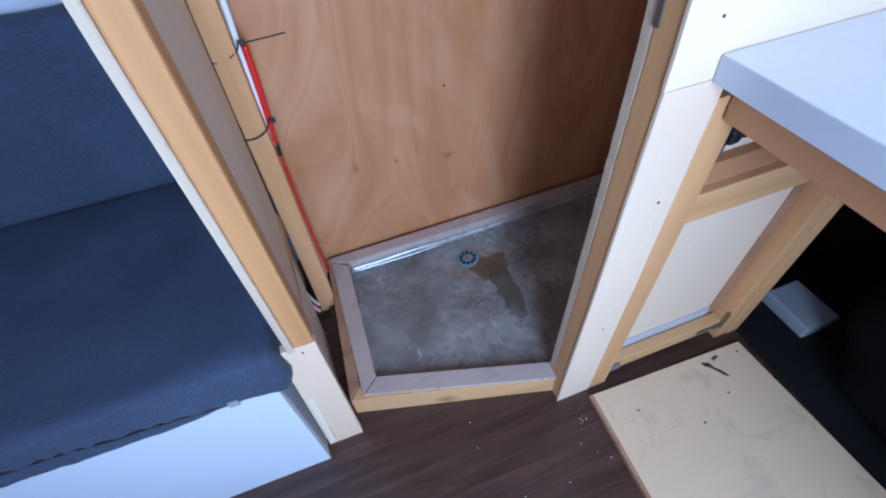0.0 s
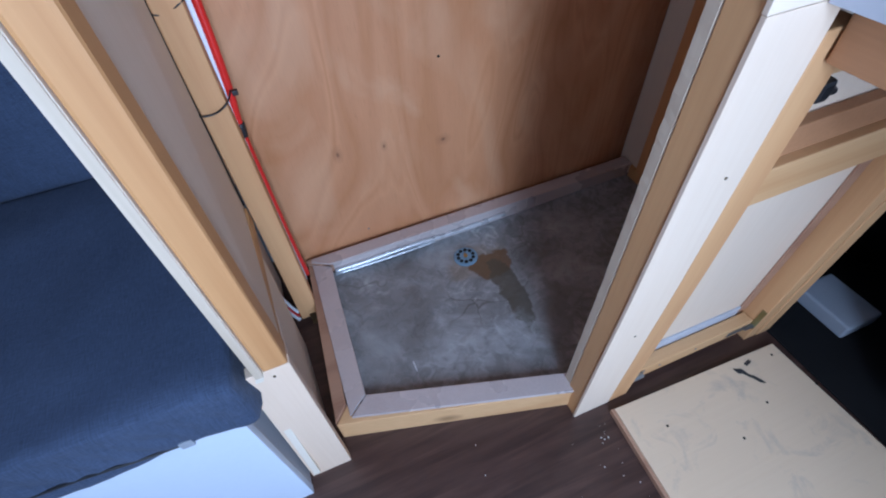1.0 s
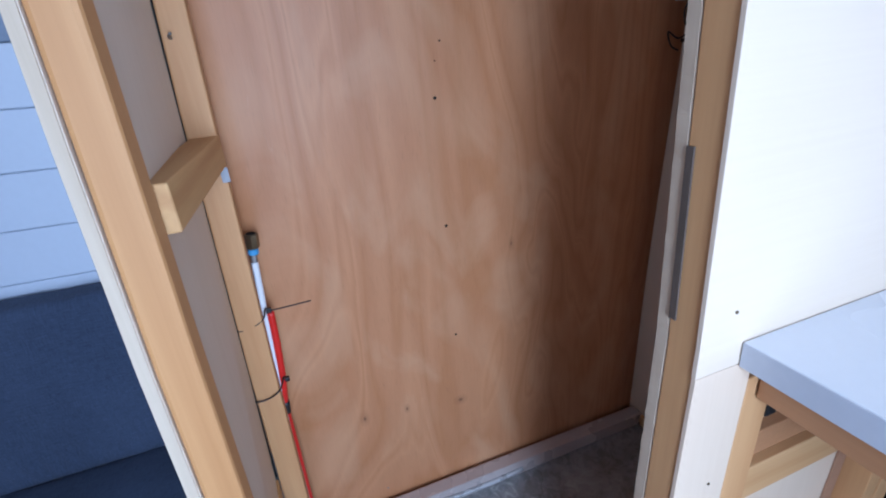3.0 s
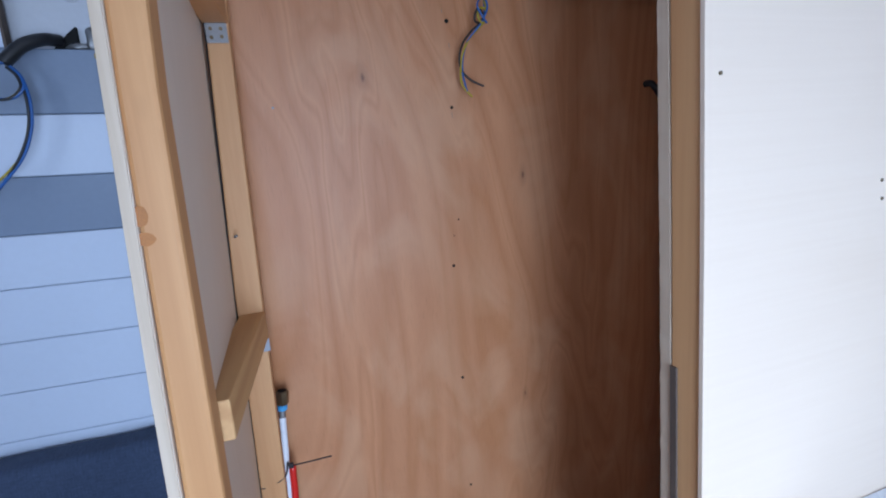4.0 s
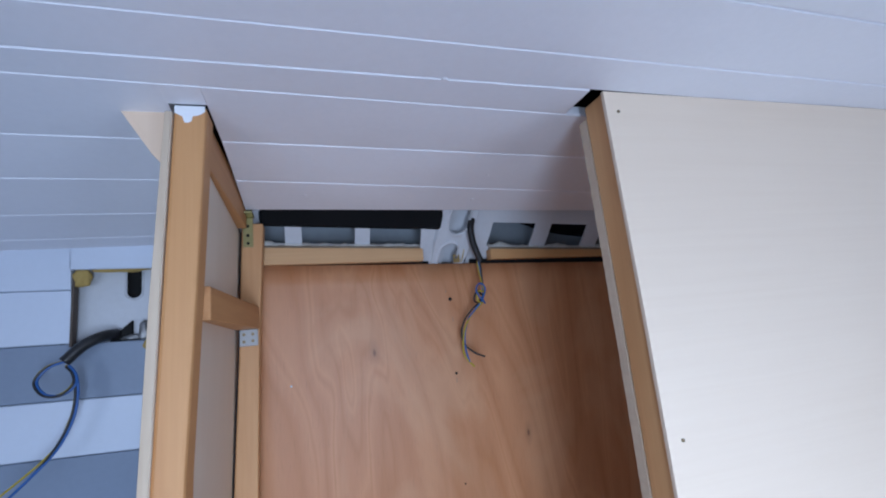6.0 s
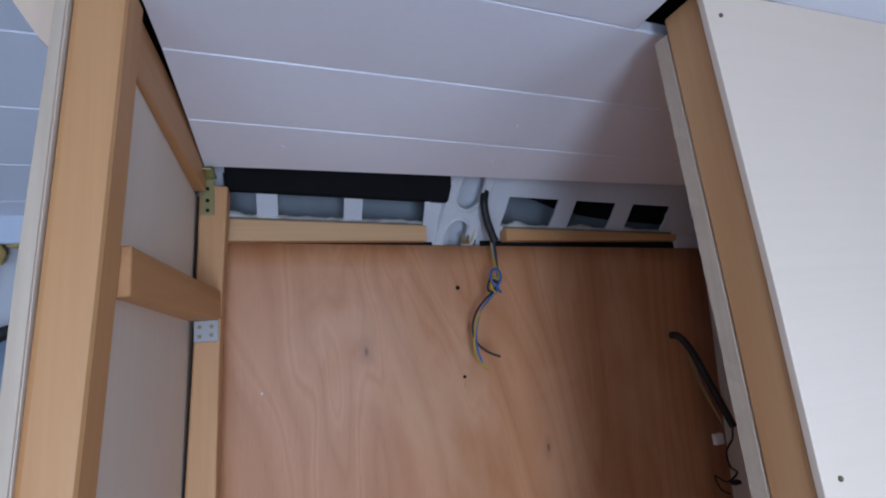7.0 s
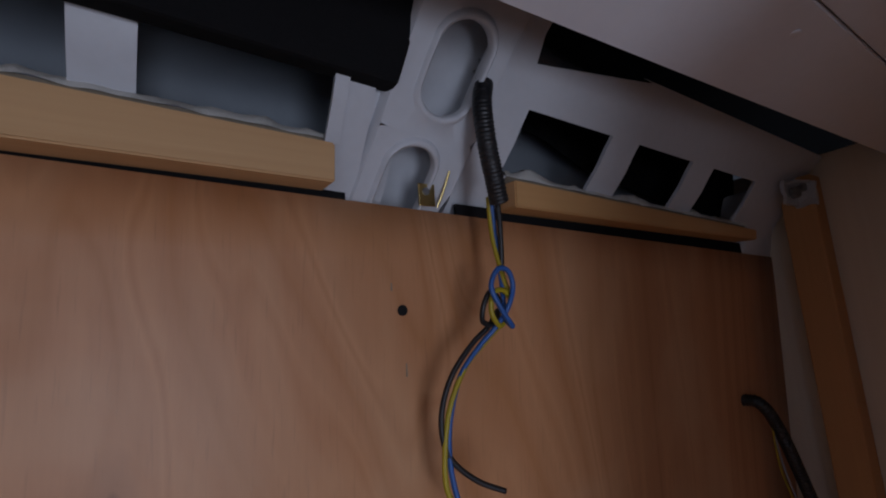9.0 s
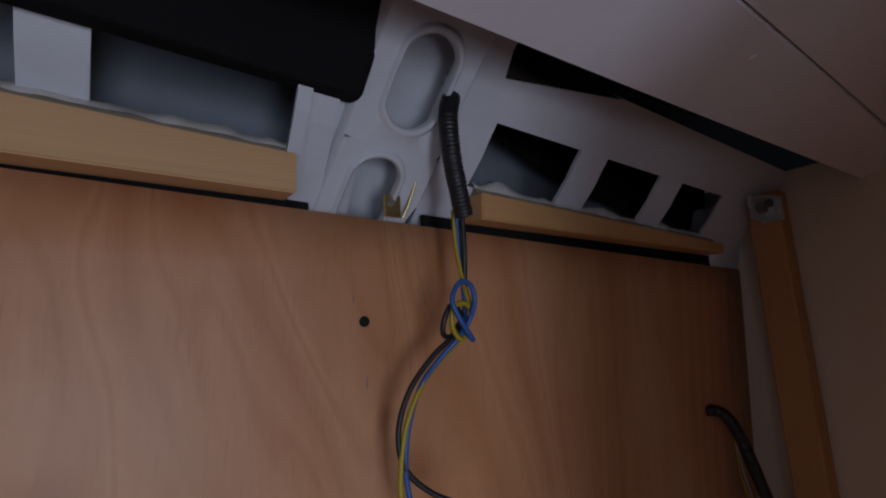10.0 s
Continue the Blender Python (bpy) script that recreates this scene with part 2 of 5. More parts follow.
def laminate_floor():
    m, n, l, b = mat("dark_laminate", (0.05, 0.025, 0.018), 0.35)
    g = noise_tex(n, l, coords(n, l, (3, 40, 40)), 1.2, 5, 0.6, 0.6)
    big = noise_tex(n, l, coords(n, l, (1, 1, 1)), 6, 3)
    col = ramp(n, l, g, [(0.3, (0.030, 0.015, 0.012)), (0.55, (0.074, 0.038, 0.030)), (0.75, (0.13, 0.072, 0.055))])
    l.new(mixc(n, l, 0.3, col, ramp(n, l, big, [(0.3, (0.02, 0.01, 0.008)), (0.7, (0.07, 0.04, 0.03))])), b.inputs["Base Color"])
    dust = noise_tex(n, l, coords(n, l, (1, 1, 1)), 60, 4)
    l.new(ramp(n, l, dust, [(0.3, (0.28,) * 3), (0.7, (0.5,) * 3)]), b.inputs["Roughness"])
    bump(n, l, b, g, 0.15, 0.001)
    return m


M_floor = laminate_floor()


def tray_skin():
    """Grey cement-like coating with limescale, a brown puddle at the drain, a wet trail and a painted lit patch."""
    m, n, l, b = mat("grey_tray_coating", (0.14, 0.135, 0.12), 0.4)
    v = coords(n, l, (1, 1, 1))
    a = noise_tex(n, l, v, 8, 8, 0.68, 0.5)
    c = noise_tex(n, l, v, 26, 6, 0.6, 1.2)
    col = ramp(n, l, a, [(0.3, (0.12, 0.119, 0.116)), (0.5, (0.205, 0.207, 0.210)), (0.74, (0.37, 0.38, 0.39))])
    scale_f = ramp(n, l, c, [(0.56, (0, 0, 0)), (0.68, (1, 1, 1))])
    near = noise_tex(n, l, v, 3.2, 2)
    scale_f = math_node(n, l, "MULTIPLY", scale_f, ramp(n, l, near, [(0.45, (0, 0, 0)), (0.65, (0.7,) * 3)]))
    col = mixc(n, l, scale_f, col, (0.56, 0.56, 0.55))

    def blob(cx, cy, rx, ry, soft=0.35):
        tc = n.new("ShaderNodeTexCoord")
        mp = n.new("ShaderNodeMapping")
        mp.vector_type = "POINT"
        mp.inputs["Location"].default_value = (-cx / rx, -cy / ry, 0)
        mp.inputs["Scale"].default_value = (1 / rx, 1 / ry, 0)
        l.new(tc.outputs["Object"], mp.inputs[0])
        ln = n.new("ShaderNodeVectorMath")
        ln.operation = "LENGTH"
        l.new(mp.outputs[0], ln.inputs[0])
        w = noise_tex(n, l, v, 18, 5, 0.6)
        d = math_node(n, l, "ADD", ln.outputs["Value"], math_node(n, l, "MULTIPLY", math_node(n, l, "SUBTRACT", w, 0.5), 1.5))
        return ramp(n, l, d, [(1.0 - soft * 0.4, (1, 1, 1)), (1.0 + soft * 0.4, (0, 0, 0))])

    vor = n.new("ShaderNodeTexVoronoi")
    vor.feature = "DISTANCE_TO_EDGE"
    vor.inputs["Scale"].default_value = 5.0
    wv = n.new("ShaderNodeVectorMath")
    wv.operation = "MULTIPLY_ADD"
    nv = n.new("ShaderNodeTexNoise")
    nv.inputs["Scale"].default_value = 9
    l.new(v, nv.inputs["Vector"])
    l.new(nv.outputs["Color"], wv.inputs[0])
    wv.inputs[1].default_value = (0.16, 0.16, 0)
    l.new(v, wv.inputs[2])
    l.new(wv.outputs[0], vor.inputs["Vector"])
    crack = ramp(n, l, vor.outputs["Distance"], [(0.004, (1, 1, 1)), (0.016, (0, 0, 0))])
    crack = math_node(n, l, "MULTIPLY", crack, ramp(n, l, near, [(0.48, (0, 0, 0)), (0.58, (0.55,) * 3)]))
    col = mixc(n, l, crack, col, (0.07, 0.06, 0.05))
    rust = blob(0.448, 0.812, 0.070, 0.045)
    trail = blob(0.455, 0.70, 0.035, 0.13)
    halo = blob(0.40, 0.84, 0.10, 0.065, 0.8)
    damp = blob(0.36, 0.60, 0.20, 0.12, 0.3)
    col = mixc(n, l, math_node(n, l, "MULTIPLY", halo, 0.5), col, (0.24, 0.19, 0.14))
    col = mixc(n, l, math_node(n, l, "MULTIPLY", rust, 0.8), col, (0.115, 0.058, 0.020))
    col = mixc(n, l, math_node(n, l, "MULTIPLY", trail, 0.8), col, (0.075, 0.066, 0.048))
    # lit sheen at the front painted as a paler patch, broken up like limescale
    lit_patch = blob(0.31, 0.575, 0.20, 0.085, 1.0)
    col = mixc(n, l, math_node(n, l, "MULTIPLY", math_node(n, l, "MULTIPLY", lit_patch, 0.5), ramp(n, l, c, [(0.38, (0.15,) * 3), (0.62, (0.9,) * 3)])), col, (0.46, 0.48, 0.50))
    l.new(col, b.inputs["Base Color"])
    wet = math_node(n, l, "MAXIMUM", math_node(n, l, "MAXIMUM", rust, trail), math_node(n, l, "MULTIPLY", damp, 0.55))
    base_r = ramp(n, l, c, [(0.3, (0.17,) * 3), (0.7, (0.40,) * 3)])
    l.new(mixc(n, l, wet, base_r, (0.10, 0.10, 0.10)), b.inputs["Roughness"])
    bump(n, l, b, mixc(n, l, 0.5, a, c), 0.35, 0.003)
    return m


M_tray = tray_skin()


def grubby_ply():
    m = M_birch_x.copy()
    m.name = "grubby_birch_plywood"
    n, l = m.node_tree.nodes, m.node_tree.links
    b = n["Principled BSDF"]
    src = b.inputs["Base Color"].links[0].from_socket
    v = coords(n, l, (1, 1, 1))
    sm = noise_tex(n, l, v, 11, 5, 0.65, 1.0)
    f = ramp(n, l, sm, [(0.56, (0, 0, 0)), (0.8, (0.55,) * 3)])
    worn = mixc(n, l, 1.0, src, (0.88, 0.82, 0.72), "MULTIPLY")
    l.new(mixc(n, l, f, worn, (0.25, 0.24, 0.24)), b.inputs["Base Color"])
    return m


M_grubby = grubby_ply()


# ---- mesh helpers ----
def part(name, bm, material, parent=None, label="", smooth=False):
    me = bpy.data.meshes.new(name)
    bmesh.ops.recalc_face_normals(bm, faces=bm.faces)
    bm.to_mesh(me)
    bm.free()
    if smooth:
        for p in me.polygons:
            p.use_smooth = True
    me.materials.append(material)
    ob = new(name, me)
    if parent is not None:
        ob.parent = parent
    if label:
        ob["label"] = label
    return ob


def thing(name, label, category, at=(0, 0, 0), group="", kind=""):
    e = new(name)
    e.location = (0, 0, 0)
    e.empty_display_size = 0.05
    return tagged(e, label, category, group, kind)


def add_box(bm, lo, hi, bevel=0.0):
    r = bmesh.ops.create_cube(bm, size=1.0)
    vs = r["verts"]
    for v in vs:
        v.co = Vector([lo[i] + (v.co[i] + 0.5) * (hi[i] - lo[i]) for i in range(3)])
    if bevel:
        es = list({e for v in vs for e in v.link_edges})
        bmesh.ops.bevel(bm, geom=es, offset=bevel, segments=2, affect="EDGES", profile=0.5)
    return bm


def box(lo, hi, bevel=0.0015):
    return add_box(bmesh.new(), lo, hi, bevel)


def loft(sections, bevel=0.0015):
    """sections: (z, x0, x1, y0, y1), a bar whose cross-section slides with height."""
    bm = bmesh.new()
    rings = []
    for z, x0, x1, y0, y1 in sections:
        rings.append([bm.verts.new(p) for p in ((x0, y0, z), (x1, y0, z), (x1, y1, z), (x0, y1, z))])
    for a, b in zip(rings, rings[1:]):
        for i in range(4):
            bm.faces.new((a[i], a[(i + 1) % 4], b[(i + 1) % 4], b[i]))
    bm.faces.new(rings[0][::-1])
    bm.faces.new(rings[-1])
    if bevel:
        bmesh.ops.recalc_face_normals(bm, faces=bm.faces)
        bmesh.ops.bevel(bm, geom=list(bm.edges), offset=bevel, segments=2, affect="EDGES", profile=0.5)
    return bm


def prism(poly, z0, z1, bevel=0.0):
    """A slab with the outline poly, list of (x, y)."""
    bm = bmesh.new()
    lo = [bm.verts.new((x, y, z0)) for x, y in poly]
    hi = [bm.verts.new((x, y, z1)) for x, y in poly]
    k = len(poly)
    for i in range(k):
        bm.faces.new((lo[i], lo[(i + 1) % k], hi[(i + 1) % k], hi[i]))
    bm.faces.new(lo[::-1])
    bm.faces.new(hi)
    if bevel:
        bmesh.ops.recalc_face_normals(bm, faces=bm.faces)
        bmesh.ops.bevel(bm, geom=list(bm.edges), offset=bevel, segments=2, affect="EDGES", profile=0.5)
    return bm


def smooth_path(pts, steps=8):
    pts = [Vector(p) for p in pts]
    out = []
    for i in range(len(pts) - 1):
        p0, p1, p2 = pts[max(i - 1, 0)], pts[i], pts[i + 1]
        p3 = pts[min(i + 2, len(pts) - 1)]
        for s in range(steps):
            t = s / steps
            out.append(0.5 * ((2 * p1) + (p2 - p0) * t + (2 * p0 - 5 * p1 + 4 * p2 - p3) * t * t + (3 * p1 - p0 - 3 * p2 + p3) * t ** 3))
    out.append(pts[-1])
    return out


def tube(pts, r, sides=8, steps=8, rib=0.0, pitch=0.004):
    """A round cord along a smooth path; rib makes it a corrugated conduit."""
    path = smooth_path(pts, steps)
    if rib:
        fine = []
        for a, b in zip(path, path[1:]):
            k = max(1, int((b - a).length / (pitch / 4)))
            fine += [a.lerp(b, i / k) for i in range(k)]
        path = fine + [path[-1]]
    bm = bmesh.new()
    rings, dist, up = [], 0.0, None
    for i, p in enumerate(path):
        d = (path[min(i + 1, len(path) - 1)] - path[max(i - 1, 0)]).normalized()
        if up is None:
            up = d.orthogonal().normalized()
        up = (up - d * up.dot(d)).normalized()
        side = d.cross(up)
        if i:
            dist += (p - path[i - 1]).length
        rr = r + (rib * (1 if (dist / pitch) % 1 < 0.5 else -1) if rib else 0)
        rings.append([bm.verts.new(p + (up * math.cos(2 * math.pi * k / sides) + side * math.sin(2 * math.pi * k / sides)) * rr) for k in range(sides)])
    for a, b in zip(rings, rings[1:]):
        for k in range(sides):
            bm.faces.new((a[k], a[(k + 1) % sides], b[(k + 1) % sides], b[k]))
    bm.faces.new(rings[0][::-1])
    bm.faces.new(rings[-1])
    return bm


def cyl(centre, axis, r, h, sides=24, r2=None, bevel=0.0):
    bm = bmesh.new()
    bmesh.ops.create_cone(bm, cap_ends=True, segments=sides, radius1=r, radius2=r if r2 is None else r2, depth=h)
    if bevel:
        bmesh.ops.bevel(bm, geom=[e for e in bm.edges if len(e.link_faces) == 2 and any(len(f.verts) > 4 for f in e.link_faces)], offset=bevel, segments=2, affect="EDGES")
    q = Vector((0, 0, 1)).rotation_difference(Vector(axis).normalized()).to_matrix().to_4x4()
    bmesh.ops.transform(bm, matrix=Matrix.Translation(centre) @ q, verts=bm.verts)
    return bm


def merge(*bms):
    out = bmesh.new()
    for b in bms:
        me = bpy.data.meshes.new("tmp")
        b.to_mesh(me)
        b.free()
        out.from_mesh(me)
        bpy.data.meshes.remove(me)
    return out


def interp(table, z):
    for (z0, v0), (z1, v1) in zip(table, table[1:]):
        if z <= z1:
            return v0 + (v1 - v0) * max(0.0, (z - z0) / (z1 - z0))
    return table[-1][1]


WALL = [(0.0, 1.020), (0.35, 1.003), (0.6, 0.991), (0.9, 0.969), (1.2, 0.944), (1.5, 0.921), (1.8, 0.896)]


def wall_y(z):
    """The shower's back wall leans in with the side of the van."""
    return (interp(WALL, z - 0.1) + interp(WALL, z) + interp(WALL, z + 0.1)) / 3


def ceil_z(y):
    return interp([(-2.0, 1.887), (0.42, 1.885), (0.53, 1.882), (0.65, 1.870), (0.82, 1.850), (1.2, 1.81)], y)


def ceil_at(x, y):
    """The ceiling also drops along the shower, towards the corner post."""
    return ceil_z(y) - 0.036 * max(0.0, x) * max(0.0, min(1.0, (y - 0.5) / 0.26))


# ---- the van's shell ----
floor = part("floor", box((-1.75, -0.95, -0.04), (2.1, 1.2, 0.0), 0), M_floor)
tagged(floor, "dark brown wood-effect laminate floor with sawdust specks", "floor", kind="structure")


def side_wall(name, x0, x1, label):
    w = part(name, box((x0, 1.13, 0), (x1, 1.2, 2.02), 0), M_skin)
    return tagged(w, label, "wall", kind="structure")


wall_side = side_wall("wall_side", -1.75, 2.1, "outer side skin of the van behind the boards")

# horizontal boards on the side wall beside the sofa
SEAMS = [0.50, 0.605, 0.71, 0.815, 0.92, 1.025, 1.13, 1.235, 1.335, 1.44, 1.547, 1.655, 1.76, 1.862]


def plank_y(z):
    return 1.068 - (z - 0.9) * 0.107


def wall_plank(z0, z1, x0, x1, colour, slant=0.028):
    bm = bmesh.new()
    prof = [(z0 + 0.0004, 0.0025), (z0 + 0.0020, 0.0), (z1 - 0.0020, 0.0), (z1 - 0.0004, 0.0025), (z1 - 0.0015, 0.016), (z0 + 0.0015, 0.016)]
    rings = []
    for x in (x0, x1):
        rings.append([bm.verts.new((x, plank_y(z) + d, z - 0.006 - slant * (x + 0.45))) for z, d in prof])
    k = len(prof)
    for a, b in zip(rings, rings[1:]):
        for i in range(k):
            bm.faces.new((a[i], a[(i + 1) % k], b[(i + 1) % k], b[i]))
    bm.faces.new(rings[0][::-1])
    bm.faces.new(rings[-1])
    return part("board", bm, colour, wall_side)


for z0, z1 in zip(SEAMS, SEAMS[1:]):
    colour = M_blue if z0 in (1.335, 1.547) else M_pale
    if z0 == 1.655:
        wall_plank(z0, z1, -1.7, -0.362, colour)
    elif z0 == 1.76:
        wall_plank(z0, z1, -1.7, -0.362, colour)
        wall_plank(z0 + 0.040, z1, -0.364, -0.12, colour)
    else:
        wall_plank(z0, z1, -1.7, -0.12, colour)

for nm, lo, hi in (("wall_rear", (-1.82, -0.95, 0), (-1.75, 1.2, 2.02)), ("wall_front", (2.1, -0.95, 0), (2.17, 1.2, 2.02))):
    tagged(part(nm, box(lo, hi, 0), M_white), "white boarded end wall of the van", "wall", kind="structure")
# opposite side with the open sliding door and two openings made for the fill lamps
w = merge(box((-1.75, -1.0, 0), (-1.225, -0.94, 2.02), 0), box((-1.225, -1.0, 0), (-0.475, -0.94, 1.02), 0), box((-1.225, -1.0, 1.58), (-0.475, -0.94, 2.02), 0), box((-0.475, -1.0, 0), (-0.075, -0.94, 2.02), 0), box((0.335, -1.0, 0), (0.895, -0.94, 2.02), 0), box((0.895, -1.0, 0), (1.605, -0.94, 1.025), 0), box((0.895, -1.0, 1.535), (1.605, -0.94, 2.02), 0), box((1.605, -1.0, 0), (2.1, -0.94, 2.02), 0), box((-0.075, -1.0, 1.58), (0.335, -0.94, 2.02), 0), box((-0.075, -1.0, 0), (0.335, -0.94, 0.30), 0))
tagged(part("wall_door_side", w, M_white), "unseen white side wall of the van with a half-open door and two made-up openings", "wall", kind="structure")
# roof coloured near-black so gaps in the ceiling show an unlit void
tagged(part("roof", box((-1.82, -1.0, 2.02), (2.17, 1.2, 2.06), 0), M_void), "roof skin above the ceiling boards, coloured near-black for the unlit void", "roof", kind="structure")

# ceiling boards, one mesh, running along the van
CY = [-0.94, -0.865, -0.76, -0.655, -0.55, -0.445, -0.34, -0.235, -0.13, -0.025, 0.08, 0.185, 0.29]
SHOWER_SEAMS = [(0.407, 0.050), (0.541, 0.033), (0.663, 0.027), (0.782, -0.036)]  # y at x = 0, slant along x


def ceil_plank(bm, a, b, x0, x1):
    """One board between two seams, each given as (y at x = 0, slant)."""
    rings = []
    for i in range(13):
        x = x0 + (x1 - x0) * i / 12
        y0, y1 = a[0] + a[1] * x, b[0] + b[1] * x
        prof = [(y0 + 0.0004, 0.0022), (y0 + 0.0016, 0), (y1 - 0.0016, 0), (y1 - 0.0004, 0.0022), (y1 - 0.001, 0.014), (y0 + 0.001, 0.014)]
        rings.append([bm.verts.new((x, y, ceil_at(x, y) + d)) for y, d in prof])
    k = len(rings[0])
    for ra, rb_ in zip(rings, rings[1:]):
        for i in range(k):
            bm.faces.new((ra[i], ra[(i + 1) % k], rb_[(i + 1) % k], rb_[i]))
    bm.faces.new(rings[0][::-1])
    bm.faces.new(rings[-1])


bm = bmesh.new()
for y0, y1 in zip(CY, CY[1:]):
    ceil_plank(bm, (y0, 0.016), (y1, 0.016), -1.75, 2.1)
ceil_plank(bm, (0.29, 0.016), (0.356, 0.016), -1.75, 2.1)
ceil_plank(bm, (0.357, 0.016), SHOWER_SEAMS[0], -1.75, 0.447)
for sa, sb in zip(SHOWER_SEAMS, SHOWER_SEAMS[1:]):
    ceil_plank(bm, sa, sb, -0.015, 1.10)
ceil_plank(bm, SHOWER_SEAMS[0], (0.447, 0.0), -0.0575, -0.0155)
for sa, sb in ((SHOWER_SEAMS[0], SHOWER_SEAMS[1]), (SHOWER_SEAMS[1], SHOWER_SEAMS[2]), (SHOWER_SEAMS[2], (0.79, 0.0)), ((0.79, 0.0), (0.91, 0.0)), ((0.91, 0.0), (1.03, 0.0))):
    ceil_plank(bm, sa, sb, -1.75, -0.056)
for x, y in ((0.402, 0.510), (0.403, 0.624), (0.405, 0.718), (0.091, 0.715), (0.62, 0.70), (0.25, 0.36), (-0.3, 0.47)):
    q = bmesh.ops.create_icosphere(bm, subdivisions=2, radius=0.004)
    for v in q["verts"]:
        v.co = Vector((x + v.co.x, y + v.co.y, ceil_at(x, y) + v.co.z * 0.3))
tagged(part("ceiling", bm, M_white), "white painted tongue and groove ceiling boards", "ceiling", kind="structure")

# ---- shower back wall: one sheet of reddish plywood ----
sheet = thing("plywood_wall_panel", "reddish-brown varnished plywood back wall with flowing grain", "wall panel", kind="structure")
bm = bmesh.new()
NX, NZ = 12, 40
X0, X1 = -0.075, 1.012
rows_v = []
for d in (0.0, 0.009):
    g = []
    for j in range(NZ + 1):
        g.append([])
        for i in range(NX + 1):
            x = X0 + (X1 - X0) * i / NX
            top = 1.768 - 0.038 * x
            z = 0.02 + (top - 0.02) * j / NZ
            g[-1].append(bm.verts.new((x, wall_y(z) + d, z)))
    rows_v.append(g)
f, bk = rows_v
for j in range(NZ):
    for i in range(NX):
        bm.faces.new((f[j][i], f[j][i + 1], f[j + 1][i + 1], f[j + 1][i]))
        bm.faces.new((bk[j][i + 1], bk[j][i], bk[j + 1][i], bk[j + 1][i + 1]))
for i in range(NX):
    bm.faces.new((f[NZ][i], f[NZ][i + 1], bk[NZ][i + 1], bk[NZ][i]))
    bm.faces.new((f[0][i + 1], f[0][i], bk[0][i], bk[0][i + 1]))
for j in range(NZ):
    bm.faces.new((f[j + 1][0], f[j][0], bk[j][0], bk[j + 1][0]))
    bm.faces.new((f[j][NX], f[j + 1][NX], bk[j + 1][NX], bk[j][NX]))
part("sheet", bm, M_ply, sheet, smooth=True)
for x, z, r in ((0.398, 1.672, 0.0042), (0.400, 1.507, 0.0032), (0.385, 1.166, 0.0035), (0.392, 0.884, 0.0035), (0.398, 0.577, 0.003), (0.402, 1.27, 0.002), (0.39, 1.235, 0.0015)):
    part("screw_hole", cyl((x, wall_y(z) + 0.0005, z), (0, 1, 0), r, 0.003, 16), M_void, sheet, "dark drilled screw hole")
for x, z in ((0.048, 1.521), (0.159, 0.124)):
    part("screw", cyl((x, wall_y(z) - 0.001, z), (0, 1, 0), 0.0022, 0.003, 16, bevel=0.0006), M_metal, sheet, "bright screw head")

for x, z, h in ((0.401, 1.627, 0.010), (0.400, 1.493, 0.012), (0.389, 1.690, 0.006)):
    part("pencil_mark", box((x - 0.0005, wall_y(z) - 0.0004, z - h / 2), (x + 0.0005, wall_y(z) + 0.001, z + h / 2), 0), M_pack, sheet, "grey pencil mark")

# ---- shower tray ----
tray = thing("shower_tray", "stained grey shower tray with wooden kerb, wet round the drain", "shower tray")
bm = bmesh.new()
N = 40
gx = [[None] * (N + 1) for _ in range(N + 1)]
for j in range(N + 1):
    for i in range(N + 1):
        u, v = i / N, j / N
        x = (0.004 + 0.02 * v) + (1.01 - 0.014) * u
        yf = 0.573 - 0.135 * min(1.0, max(0, x) / 0.44) if x < 0.44 else 0.438
        y = (yf - 0.02) + (0.985 - yf) * v
        d = math.hypot(x - 0.39, y - 0.866)
        z = 0.040 + 0.012 * min(1.0, d / 0.45)
        gx[j][i] = bm.verts.new((x, y, z))
for j in range(N):
    for i in range(N):
        bm.faces.new((gx[j][i], gx[j][i + 1], gx[j + 1][i + 1], gx[j + 1][i]))
r = bmesh.ops.extrude_face_region(bm, geom=list(bm.faces))
for v in r["geom"]:
    if isinstance(v, bmesh.types.BMVert):
        v.co.z = 0.012
part("basin", bm, M_tray, tray, smooth=False)
# kerb timbers
part("front_kerb", prism([(-0.062, 0.524), (0.445, 0.388), (0.45, 0.420), (0.012, 0.546), (-0.03, 0.56)], 0.001, 0.072, 0.002), M_pine_x, tray, "pale pine kerb board")
part("side_kerb", prism([(-0.062, 0.526), (-0.031, 0.560), (0.002, 0.985), (-0.032, 1.0)], 0.001, 0.078, 0.002), M_trim, tray, "reddish hardwood kerb board")
part("back_kerb", prism([(-0.034, 1.0), (0.0, 0.972), (1.03, 0.972), (1.03, 1.006), (-0.03, 1.006)], 0.001, 0.088, 0.002), M_trim, tray, "reddish hardwood kerb board")
# flat brown strips mitred on the kerb
part("front_strip", prism([(-0.026, 0.525), (0.440, 0.386), (0.452, 0.428), (0.017, 0.561)], 0.0725, 0.081, 0.0012), M_film, tray, "brownish metallic cover strip")
part("side_strip", prism([(-0.028, 0.527), (0.0155, 0.562), (0.028, 0.957), (-0.020, 0.985)], 0.0785, 0.085, 0.0012), M_film, tray, "brownish metallic cover strip")
part("back_strip", prism([(-0.020, 0.987), (0.029, 0.959), (1.01, 0.957), (1.01, 0.998), (-0.018, 0.998)], 0.0885, 0.094, 0.0012), M_film, tray, "brownish metallic cover strip")
part("back_lip", box((0.034, 0.9585, 0.040), (1.0, 0.9635, 0.0882), 0.001), M_film, tray, "brownish metallic cover strip")
